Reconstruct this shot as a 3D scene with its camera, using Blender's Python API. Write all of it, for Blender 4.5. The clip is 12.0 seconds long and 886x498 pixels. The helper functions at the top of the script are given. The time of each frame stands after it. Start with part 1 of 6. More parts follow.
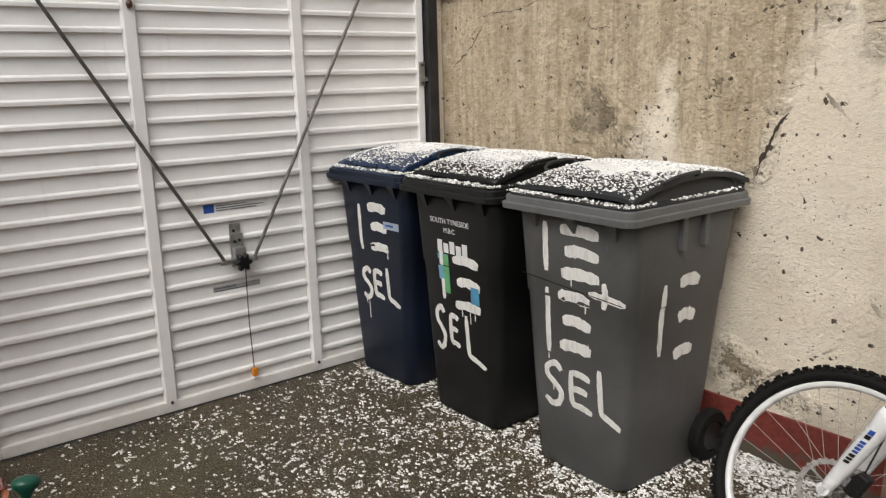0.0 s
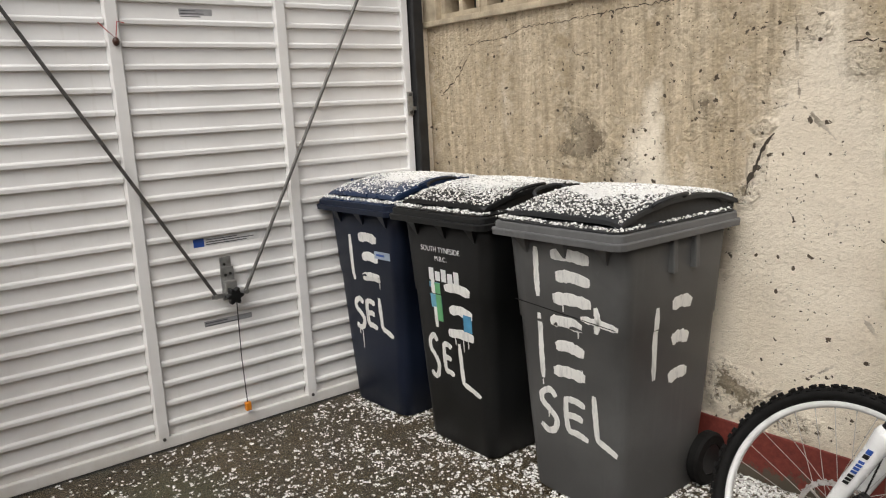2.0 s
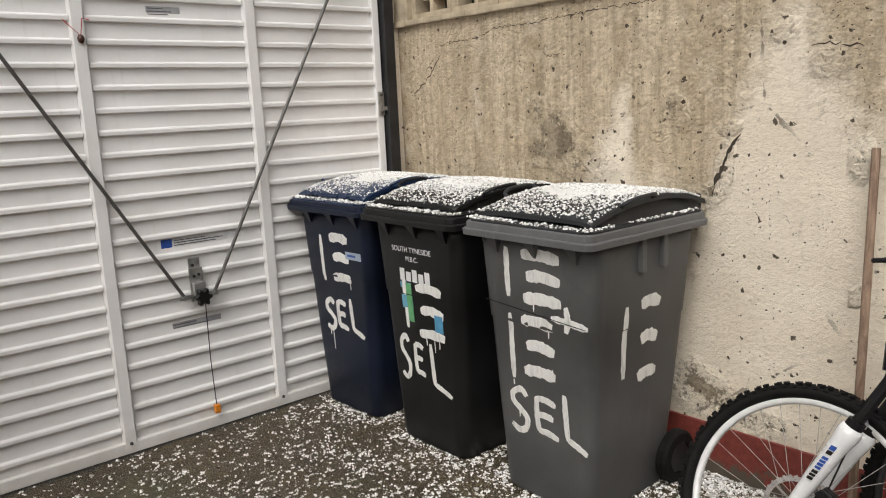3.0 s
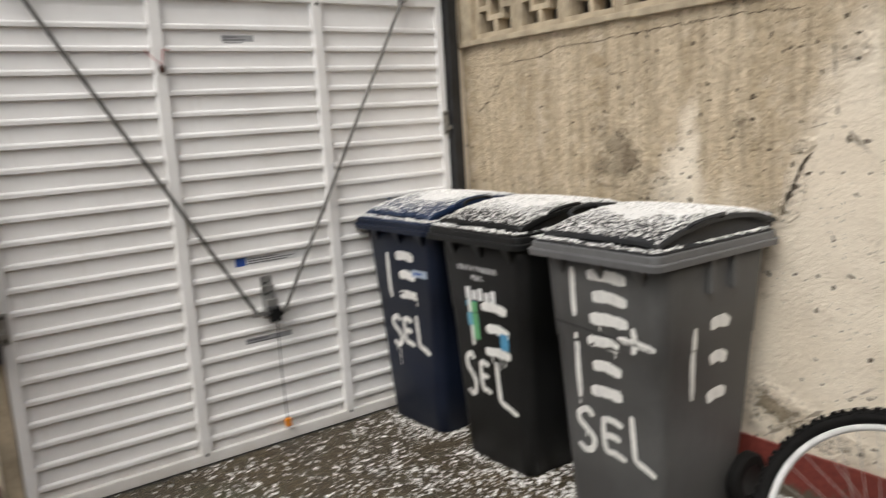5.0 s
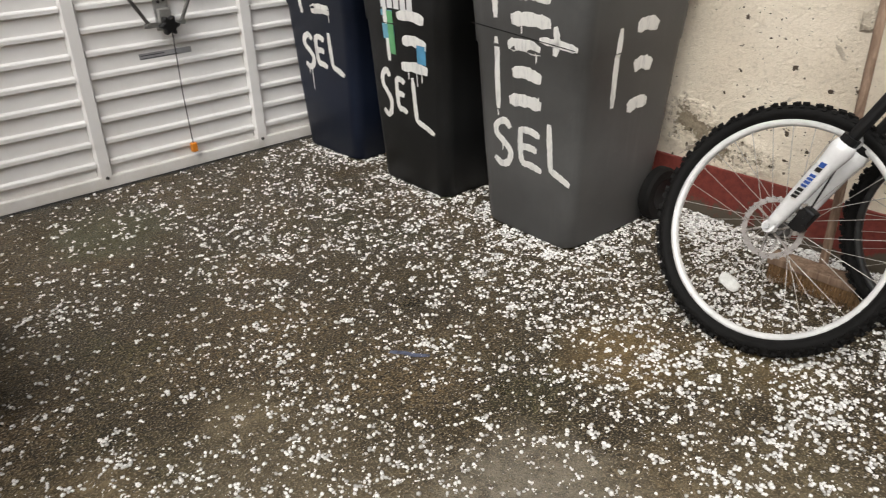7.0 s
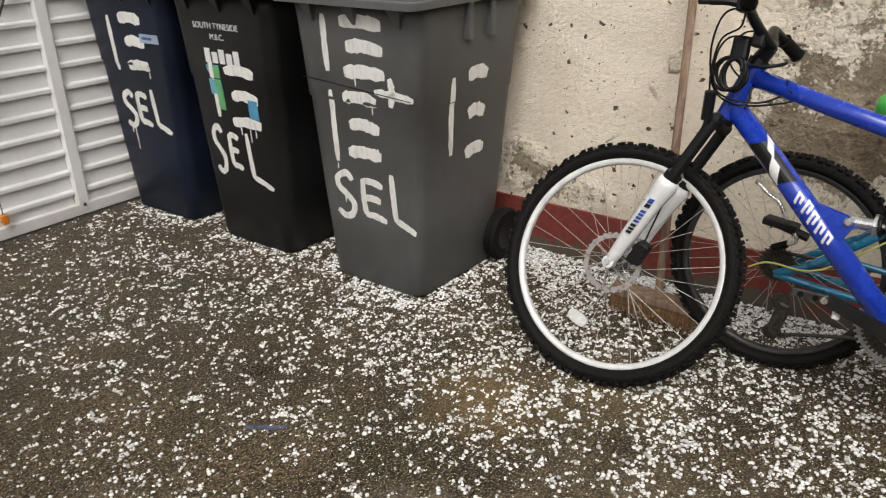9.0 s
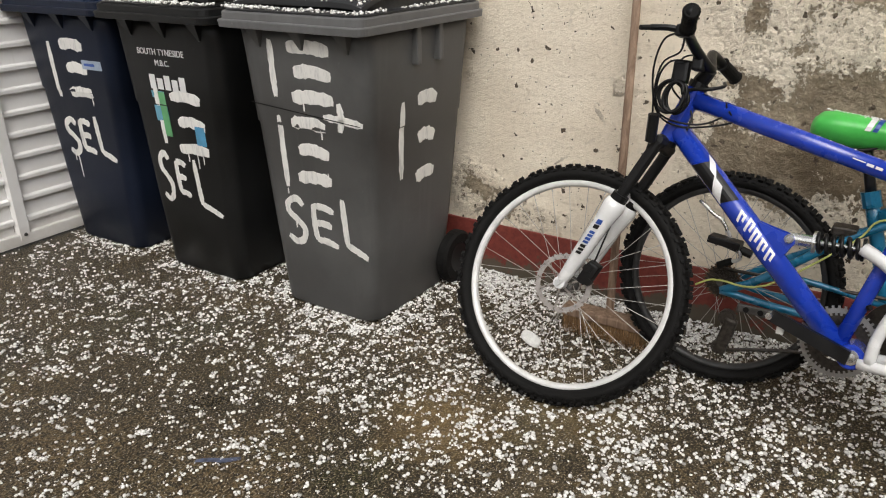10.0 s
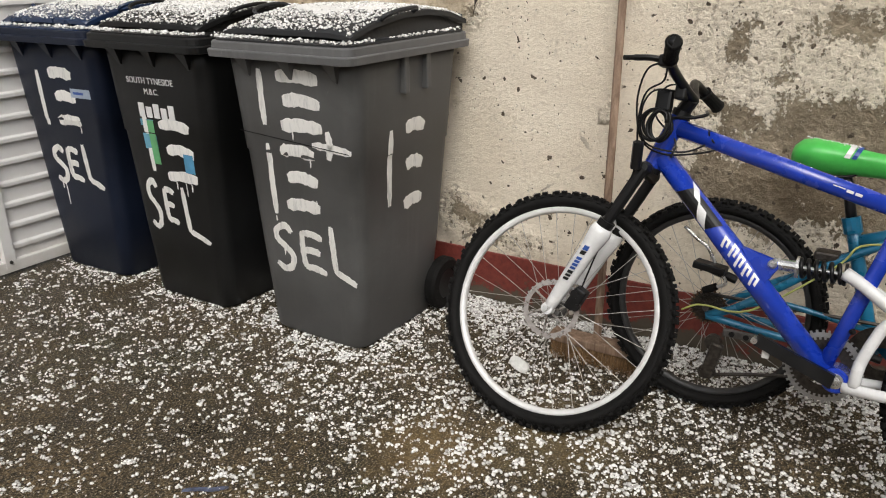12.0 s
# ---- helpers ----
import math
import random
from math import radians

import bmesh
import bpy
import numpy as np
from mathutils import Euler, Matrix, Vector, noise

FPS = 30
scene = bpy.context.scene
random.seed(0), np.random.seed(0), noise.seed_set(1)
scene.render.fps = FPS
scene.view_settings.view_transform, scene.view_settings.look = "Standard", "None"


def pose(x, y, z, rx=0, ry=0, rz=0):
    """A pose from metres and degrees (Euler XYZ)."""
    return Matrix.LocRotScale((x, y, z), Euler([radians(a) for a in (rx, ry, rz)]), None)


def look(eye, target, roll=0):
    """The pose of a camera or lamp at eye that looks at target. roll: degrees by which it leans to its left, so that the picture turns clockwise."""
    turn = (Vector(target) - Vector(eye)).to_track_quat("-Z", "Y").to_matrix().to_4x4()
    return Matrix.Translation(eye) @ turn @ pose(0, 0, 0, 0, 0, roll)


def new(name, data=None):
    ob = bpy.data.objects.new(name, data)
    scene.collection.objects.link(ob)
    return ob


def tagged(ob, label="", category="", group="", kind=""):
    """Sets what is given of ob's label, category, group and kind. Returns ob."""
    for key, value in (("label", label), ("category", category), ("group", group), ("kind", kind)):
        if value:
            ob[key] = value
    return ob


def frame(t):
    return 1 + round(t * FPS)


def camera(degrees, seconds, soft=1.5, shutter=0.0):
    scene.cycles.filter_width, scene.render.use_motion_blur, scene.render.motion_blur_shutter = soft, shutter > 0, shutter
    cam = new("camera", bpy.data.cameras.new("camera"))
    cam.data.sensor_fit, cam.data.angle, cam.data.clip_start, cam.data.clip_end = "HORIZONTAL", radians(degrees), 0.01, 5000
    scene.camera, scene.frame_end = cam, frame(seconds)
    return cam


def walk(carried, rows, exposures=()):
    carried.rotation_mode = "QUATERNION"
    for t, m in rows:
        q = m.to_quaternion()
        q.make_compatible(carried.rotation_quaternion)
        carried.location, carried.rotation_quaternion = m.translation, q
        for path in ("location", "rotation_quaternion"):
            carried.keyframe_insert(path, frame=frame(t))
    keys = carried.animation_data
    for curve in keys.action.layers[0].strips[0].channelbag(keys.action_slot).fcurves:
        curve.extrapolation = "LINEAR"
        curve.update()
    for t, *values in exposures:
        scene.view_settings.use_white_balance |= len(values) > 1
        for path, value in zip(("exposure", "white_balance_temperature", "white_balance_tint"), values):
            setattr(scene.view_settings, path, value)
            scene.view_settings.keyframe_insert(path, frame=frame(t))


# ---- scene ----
cam = camera(60.3, 12.0, soft=1.05, shutter=0.35)
PATH = [
    (0, (-2.53, -3.236, 1.427), (-1.334, -1.695, 0.985), -1.5),
    (0.5, (-2.515, -3.243, 1.439), (-1.378, -1.647, 1.042), -2.0),
    (1, (-2.522, -3.23, 1.442), (-1.389, -1.621, 1.08), -2.5),
    (1.5, (-2.516, -3.236, 1.432), (-1.348, -1.653, 1.075), -2.8),
    (2, (-2.505, -3.242, 1.423), (-1.291, -1.696, 1.053), -2.9),
    (2.5, (-2.497, -3.246, 1.414), (-1.254, -1.725, 1.041), -2.8),
    (3, (-2.5, -3.244, 1.42), (-1.23, -1.744, 1.049), -2.6),
    (4.8, (-2.508, -3.262, 1.477), (-1.245, -1.743, 1.167), -2.7),
    (5, (-2.529, -3.26, 1.465), (-1.382, -1.657, 1.127), -3.6),
    (5.2, (-2.574, -3.222, 1.463), (-1.528, -1.571, 1.038), -4.0),
    (5.5, (-2.554, -3.224, 1.392), (-1.696, -1.524, 0.781), -3.9),
    (5.6, (-2.545, -3.227, 1.366), (-1.72, -1.545, 0.718), -4.0),
    (5.8, (-2.527, -3.233, 1.315), (-1.727, -1.586, 0.57), -3.9),
    (6, (-2.509, -3.239, 1.264), (-1.665, -1.627, 0.432), -3.7),
    (6.5, (-2.458, -3.231, 1.212), (-1.424, -1.772, 0.316), -2.2),
    (7, (-2.437, -3.225, 1.2), (-1.286, -1.861, 0.299), -1.6),
    (9, (-2.399, -3.179, 1.229), (-0.946, -2.078, 0.407), -1.1),
    (9.5, (-2.393, -3.181, 1.234), (-0.886, -2.134, 0.438), -0.9),
    (10, (-2.392, -3.183, 1.233), (-0.852, -2.167, 0.462), -0.8),
    (10.5, (-2.398, -3.185, 1.235), (-0.84, -2.181, 0.484), -0.8),
    (11, (-2.402, -3.186, 1.236), (-0.832, -2.187, 0.503), -0.8),
    (11.5, (-2.401, -3.185, 1.235), (-0.821, -2.191, 0.517), -0.7),
    (12, (-2.405, -3.186, 1.238), (-0.824, -2.186, 0.531), -0.6),
]
walk(cam, [(t, look(eye, target, roll)) for t, eye, target, roll in PATH],
     exposures=((0, -0.03), (5.2, 0.0), (6.0, 0.2), (7.2, 0.13), (9.0, 0.06), (10.0, 0.03), (12.0, 0.02)))
# ---- world, sun, exposure ----
world = bpy.data.worlds.new("overcast_sky")
scene.world = world
world.use_nodes = True
wn, wl = world.node_tree.nodes, world.node_tree.links
sky = wn.new("ShaderNodeTexSky")
sky.sky_type = 'NISHITA'
sky.sun_disc = False
sky.sun_elevation = radians(48)
sky.sun_rotation = radians(239)
sky.dust_density = 4.0
grey_sky = wn.new("ShaderNodeHueSaturation")
grey_sky.inputs["Saturation"].default_value = 0.12
wl.new(sky.outputs[0], grey_sky.inputs["Color"])
wl.new(grey_sky.outputs[0], wn["Background"].inputs["Color"])
wn["Background"].inputs["Strength"].default_value = 0.15

sun_data = bpy.data.lights.new("sun", 'SUN')
sun_data.energy = 1.5
sun_data.angle = radians(40)
sun_data.color = (1.0, 0.95, 0.87)
sun = new("sun", sun_data)
sun.matrix_world = look((-5.6, -3.4, 8.5), (0, 0, 0))


# ---- helpers for meshes ----
def part(name, bm, material, parent=None, label="", smooth=False, keep=False):
    me = bpy.data.meshes.new(name)
    bm.normal_update()
    bm.to_mesh(me)
    if not keep:
        bm.free()
    if smooth:
        me.shade_smooth()
    me.materials.append(material)
    ob = new(name, me)
    ob.parent = parent
    if label:
        tagged(ob, label)
    return ob


def thing(name, m, label, category, group="", kind=""):
    ob = new(name)
    ob.matrix_world = m
    ob.empty_display_size = 0.05
    return tagged(ob, label, category, group, kind)


def add_box(bm, lo, hi, bevel=0.0, m=None):
    made = bmesh.ops.create_cube(bm, size=1.0)["verts"]
    for v in made:
        v.co = Vector([lo[i] + (v.co[i] + 0.5) * (hi[i] - lo[i]) for i in range(3)])
    if bevel > 0:
        edges = list({e for v in made for e in v.link_edges})
        made = bmesh.ops.bevel(bm, geom=edges, offset=bevel, segments=2, affect='EDGES', profile=0.6)["verts"]
    if m is not None:
        for v in made:
            v.co = m @ v.co
    return made


def box(lo, hi, bevel=0.0, m=None):
    bm = bmesh.new()
    add_box(bm, lo, hi, bevel, m)
    return bm


def add_tube(bm, pts, radius, sides=10, closed=False, cap=True, squash=None):
    """Sweeps a circle along points; radius may be a list."""
    pts = [Vector(p) for p in pts]
    n = len(pts)
    radii = radius if isinstance(radius, (list, tuple)) else [radius] * n
    rings, side = [], None
    for i, p in enumerate(pts):
        a = pts[i - 1] if (i > 0 or closed) else p
        b = pts[(i + 1) % n] if (i < n - 1 or closed) else p
        way = (b - a).normalized()
        if side is None:
            ref = Vector((0, 0, 1)) if abs(way.z) < 0.9 else Vector((1, 0, 0))
            side = way.cross(ref).normalized()
        else:
            side = (side - way * side.dot(way)).normalized()
        up = side.cross(way)
        ring = []
        for k in range(sides):
            a2 = 2 * math.pi * k / sides
            ring.append(bm.verts.new(p + radii[i] * (math.cos(a2) * side + math.sin(a2) * up)))
        rings.append(ring)
    span = n if closed else n - 1
    for i in range(span):
        r, s = rings[i], rings[(i + 1) % n]
        for k in range(sides):
            bm.faces.new((r[k], r[(k + 1) % sides], s[(k + 1) % sides], s[k]))
    if cap and not closed:
        bm.faces.new(list(reversed(rings[0])))
        bm.faces.new(rings[-1])
    return rings


def tube(pts, radius, sides=10, closed=False):
    bm = bmesh.new()
    add_tube(bm, pts, radius, sides, closed)
    return bm


def curve(pts, steps=6):
    """Smooth points through the given ones (Catmull-Rom)."""
    p = [Vector(q) for q in pts]
    p = [2 * p[0] - p[1]] + p + [2 * p[-1] - p[-2]]
    out = []
    for i in range(1, len(p) - 2):
        a, b, c, d = p[i - 1:i + 3]
        for s in range(steps):
            t = s / steps
            out.append(0.5 * (2 * b + (c - a) * t + (2 * a - 5 * b + 4 * c - d) * t * t + (3 * b - a - 3 * c + d) * t ** 3))
    out.append(p[-2])
    return out


def add_lathe(bm, profile, m, sides=24, closed=False):
    """Turns (radius, height) round the z axis of the pose m."""
    rings = []
    for r, z in profile:
        rings.append([bm.verts.new(m @ Vector((r * math.cos(2 * math.pi * k / sides), r * math.sin(2 * math.pi * k / sides), z))) for k in range(sides)])
    pairs = list(zip(rings, rings[1:]))
    if closed:
        pairs.append((rings[-1], rings[0]))
    for a, b in pairs:
        for k in range(sides):
            bm.faces.new((a[k], a[(k + 1) % sides], b[(k + 1) % sides], b[k]))
    return rings


def lathe(profile, m=None, sides=24, closed=False):
    bm = bmesh.new()
    add_lathe(bm, profile, m or Matrix(), sides, closed)
    bmesh.ops.recalc_face_normals(bm, faces=bm.faces)
    return bm


def rounded(x0, x1, y0, y1, r, z, steps=5):
    """The points of a rounded rectangle at height z."""
    out = []
    for cx, cy, a0 in ((x1 - r, y1 - r, 0), (x0 + r, y1 - r, 90), (x0 + r, y0 + r, 180), (x1 - r, y0 + r, 270)):
        for k in range(steps + 1):
            a = radians(a0 + 90 * k / steps)
            out.append(Vector((cx + r * math.cos(a), cy + r * math.sin(a), z)))
    return out


def loft(loops, cap=True):
    bm = bmesh.new()
    rings = [[bm.verts.new(p) for p in lp] for lp in loops]
    n = len(rings[0])
    for a, b in zip(rings, rings[1:]):
        for k in range(n):
            bm.faces.new((a[k], a[(k + 1) % n], b[(k + 1) % n], b[k]))
    if cap:
        bm.faces.new(list(reversed(rings[0])))
        bm.faces.new(rings[-1])
    return bm


def aim(a, b):
    """The pose at a whose z axis points to b."""
    a, b = Vector(a), Vector(b)
    return Matrix.Translation(a) @ (b - a).to_track_quat("Z", "Y").to_matrix().to_4x4()


# ---- materials ----
class Nodes:
    """A small writer for node materials."""

    def __init__(self, name, roughness=0.5, metallic=0.0):
        self.mat = bpy.data.materials.new(name)
        self.mat.use_nodes = True
        self.n, self.l = self.mat.node_tree.nodes, self.mat.node_tree.links
        self.bsdf = self.n["Principled BSDF"]
        self.bsdf.inputs["Roughness"].default_value = roughness
        self.bsdf.inputs["Metallic"].default_value = metallic
        self.place = self.n.new("ShaderNodeTexCoord").outputs["Object"]

    def world_place(self):
        self.place = self.n.new("ShaderNodeNewGeometry").outputs["Position"]

    def stretch(self, x, y, z):
        node = self.n.new("ShaderNodeMapping")
        node.inputs["Scale"].default_value = (x, y, z)
        self.l.new(self.place, node.inputs["Vector"])
        return node.outputs[0]

    def noise(self, scale, detail=4.0, rough=0.55, vector=None, distort=0.0):
        node = self.n.new("ShaderNodeTexNoise")
        node.inputs["Scale"].default_value = scale
        node.inputs["Detail"].default_value = detail
        node.inputs["Roughness"].default_value = rough
        node.inputs["Distortion"].default_value = distort
        self.l.new(vector or self.place, node.inputs["Vector"])
        return node.outputs[0]

    def voronoi(self, scale, vector=None, feature='F1'):
        node = self.n.new("ShaderNodeTexVoronoi")
        node.feature = feature
        node.inputs["Scale"].default_value = scale
        self.l.new(vector or self.place, node.inputs["Vector"])
        return node.outputs["Distance"]

    def ramp(self, value, *stops):
        node = self.n.new("ShaderNodeValToRGB")
        while len(node.color_ramp.elements) < len(stops):
            node.color_ramp.elements.new(0.5)
        for e, (at, c) in zip(node.color_ramp.elements, stops):
            e.position = at
            e.color = (c, c, c, 1) if isinstance(c, (int, float)) else (*c, 1)
        self.l.new(value, node.inputs[0])
        return node.outputs[0]

    def maths(self, op, a, b=0.0, clamp=False):
        node = self.n.new("ShaderNodeMath")
        node.operation, node.use_clamp = op, clamp
        for k, v in enumerate((a, b)):
            if isinstance(v, (int, float)):
                node.inputs[k].default_value = v
            else:
                self.l.new(v, node.inputs[k])
        return node.outputs[0]

    def mix(self, fac, a, b, blend='MIX'):
        node = self.n.new("ShaderNodeMix")
        node.data_type, node.blend_type = 'RGBA', blend
        for k, v in ((0, fac), (6, a), (7, b)):
            if isinstance(v, (int, float)):
                node.inputs[k].default_value = v
            elif isinstance(v, tuple):
                node.inputs[k].default_value = (*v, 1)
            else:
                self.l.new(v, node.inputs[k])
        return node.outputs[2]

    def attribute(self, name):
        node = self.n.new("ShaderNodeAttribute")
        node.attribute_name = name
        return node.outputs["Fac"]

    def random(self):
        return self.n.new("ShaderNodeObjectInfo").outputs["Random"]

    def island(self):
        return self.n.new("ShaderNodeNewGeometry").outputs["Random Per Island"]

    def axis(self, k):
        node = self.n.new("ShaderNodeSeparateXYZ")
        self.l.new(self.place, node.inputs[0])
        return node.outputs[k]

    def bump(self, height, strength=0.3, distance=0.01):
        node = self.n.new("ShaderNodeBump")
        node.inputs["Strength"].default_value = strength
        node.inputs["Distance"].default_value = distance
        self.l.new(height, node.inputs["Height"])
        self.l.new(node.outputs[0], self.bsdf.inputs["Normal"])

    def put(self, **inputs):
        for key, v in inputs.items():
            slot = self.bsdf.inputs[key.replace("_", " ")]
            if isinstance(v, (int, float)):
                slot.default_value = v
            elif isinstance(v, tuple):
                slot.default_value = (*v, 1)
            else:
                self.l.new(v, slot)
        return self.mat


def plain(name, colour, roughness=0.5, metallic=0.0, vary=0.25, scale=18.0, bump=0.15, coat=0.0, shine=0.5):
    """A surface of one colour with blotches, grain and uneven gloss."""
    s = Nodes(name, roughness, metallic)
    big, fine = s.noise(scale, 5), s.noise(scale * 14, 3)
    dark = tuple(c * (1 - vary) for c in colour)
    light = tuple(min(1.0, c * (1 + vary)) for c in colour)
    c = s.mix(s.ramp(big, (0.3, 0), (0.7, 1)), dark, light)
    s.put(Base_Color=s.mix(s.ramp(fine, (0.45, 0.0), (0.75, 0.35)), c, dark))
    s.put(Roughness=s.ramp(big, (0.2, max(0.02, roughness - 0.12)), (0.8, min(1, roughness + 0.12))))
    s.put(Specular_IOR_Level=shine)
    if coat:
        s.put(Coat_Weight=coat, Coat_Roughness=0.08)
    s.bump(fine, bump, 0.002)
    return s.mat


def s_noise_name(s, scale):
    node = s.n.new("ShaderNodeTexNoise")
    node.inputs["Scale"].default_value = scale
    s.l.new(s.place, node.inputs["Vector"])
    return node.name


def wall_render():
    """Cream masonry paint, weathered and peeling off a sandy render."""
    s = Nodes("peeling_cream_render", 0.85)
    s.world_place()
    coarse, mid, fine = s.noise(2.3, 6, 0.6), s.noise(11, 6, 0.65), s.noise(70, 5, 0.7)
    grit = s.noise(260, 3)
    streak = s.noise(1.0, 5, 0.6, s.stretch(9, 9, 0.9))
    fine_streak = s.noise(1.0, 4, 0.6, s.stretch(34, 34, 2.2))
    paint = s.mix(s.ramp(coarse, (0.3, 0), (0.75, 1)), (0.75, 0.655, 0.52), (0.87, 0.785, 0.65))
    dirt = s.mix(s.ramp(streak, (0.35, 0), (0.7, 1)), (0.44, 0.345, 0.22), (0.74, 0.625, 0.46))
    dirt = s.mix(s.ramp(fine_streak, (0.36, 0.5), (0.55, 0)), dirt, (0.29, 0.225, 0.15))
    dirt = s.mix(s.ramp(s.noise(26, 5, 0.7), (0.42, 0.4), (0.58, 0)), dirt, (0.31, 0.245, 0.17))
    wet = s.maths('ADD', s.attribute("weather"), s.maths('MULTIPLY', s.maths('SUBTRACT', s.maths('ADD', s.maths('MULTIPLY', streak, 0.45), s.maths('MULTIPLY', mid, 0.55)), 0.5), 2.6))
    wet = s.ramp(wet, (0.25, 0), (0.95, 1))
    c = s.mix(wet, paint, dirt)
    c = s.mix(s.ramp(fine, (0.52, 0), (0.8, 0.3)), c, (0.36, 0.29, 0.2))
    # bare render under the paint
    bare = s.mix(s.ramp(mid, (0.3, 0), (0.7, 1)), (0.19, 0.15, 0.10), (0.345, 0.28, 0.195))
    bare = s.mix(s.ramp(fine, (0.4, 0.4), (0.65, 0)), bare, (0.13, 0.10, 0.07))
    bare = s.mix(s.ramp(s.noise(6.5, 6, 0.7), (0.45, 0), (0.6, 0.65)), bare, (0.46, 0.38, 0.27))
    bare = s.mix(s.ramp(s.noise(4.2, 6, 0.7), (0.38, 0.7), (0.5, 0)), bare, (0.15, 0.105, 0.06))
    edge = s.maths('ADD', s.maths('MULTIPLY', s.maths('SUBTRACT', mid, 0.5), 1.5), s.maths('MULTIPLY', s.maths('SUBTRACT', fine, 0.5), 1.15))
    peel = s.maths('ADD', s.attribute("peel"), edge)
    gone = s.ramp(peel, (0.5, 0), (0.525, 1))
    # dark line along peeled edges: the flakes' shadow put into the colour
    rim = s.ramp(peel, (0.44, 0), (0.5, 1), (0.53, 0))
    # small chips
    warp = s.mix(0.05, s.place, s.n[s_noise_name(s, 18)].outputs[1], 'ADD')
    spots = s.maths('ADD', s.voronoi(17, warp), s.maths('MULTIPLY', s.maths('SUBTRACT', fine, 0.5), 0.5))
    chip = s.maths('MULTIPLY', s.ramp(spots, (0.12, 1), (0.135, 0)), s.maths('MAXIMUM', s.ramp(s.noise(3.1, 3), (0.43, 0), (0.46, 1)), s.ramp(s.attribute("peel"), (0.12, 0), (0.3, 1))))
    pits = s.maths('MULTIPLY', s.ramp(s.maths('ADD', s.voronoi(52, warp), s.maths('MULTIPLY', s.maths('SUBTRACT', fine, 0.5), 0.5)), (0.125, 1), (0.145, 0)), s.maths('MAXIMUM', s.ramp(s.noise(4.7, 4, 0.6), (0.5, 0), (0.55, 1)), s.maths('MULTIPLY', s.ramp(s.noise(6.3, 4, 0.6), (0.44, 0), (0.5, 1)), wet)))
    gone = s.maths('MAXIMUM', gone, chip)
    holes = s.maths('MAXIMUM', chip, pits)
    gone = s.maths('MAXIMUM', gone, pits)
    # hairline cracks
    web = s.maths('ADD', s.voronoi(1.5, None, 'DISTANCE_TO_EDGE'), s.maths('MULTIPLY', s.maths('SUBTRACT', mid, 0.5), 0.10))
    hair = s.maths('MULTIPLY', s.ramp(web, (0.0, 1), (0.004, 0)), s.ramp(s.noise(1.7, 2), (0.58, 0), (0.62, 0.7)))
    c = s.mix(gone, c, bare)
    c = s.mix(s.maths('MULTIPLY', holes, 0.85), c, (0.065, 0.047, 0.032))
    c = s.mix(s.maths('MULTIPLY', rim, 0.55), c, (0.10, 0.09, 0.06))
    c = s.mix(hair, c, (0.13, 0.10, 0.07))
    # fine shading of the lumpy coat's low spots, painted into the colour
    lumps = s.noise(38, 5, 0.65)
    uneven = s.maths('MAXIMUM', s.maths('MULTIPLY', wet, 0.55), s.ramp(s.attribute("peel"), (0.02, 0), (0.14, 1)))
    hollow_shade = s.maths('MULTIPLY', s.ramp(lumps, (0.35, 0.7), (0.46, 0)), s.maths('ADD', s.maths('MULTIPLY', uneven, 0.8), 0.2))
    c = s.mix(hollow_shade, c, (0.25, 0.195, 0.13))
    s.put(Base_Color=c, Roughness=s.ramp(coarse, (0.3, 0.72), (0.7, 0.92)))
    height = s.maths('ADD', s.maths('MULTIPLY', gone, -1.9), s.maths('ADD', s.maths('MULTIPLY', mid, 0.6), s.maths('ADD', s.maths('MULTIPLY', fine, 0.38), s.maths('MULTIPLY', grit, 0.14))))
    height = s.maths('ADD', height, s.maths('MULTIPLY', lumps, s.maths('ADD', s.maths('MULTIPLY', uneven, 1.6), 0.2)))
    s.bump(height, 1.0, 0.013)
    return s.mat


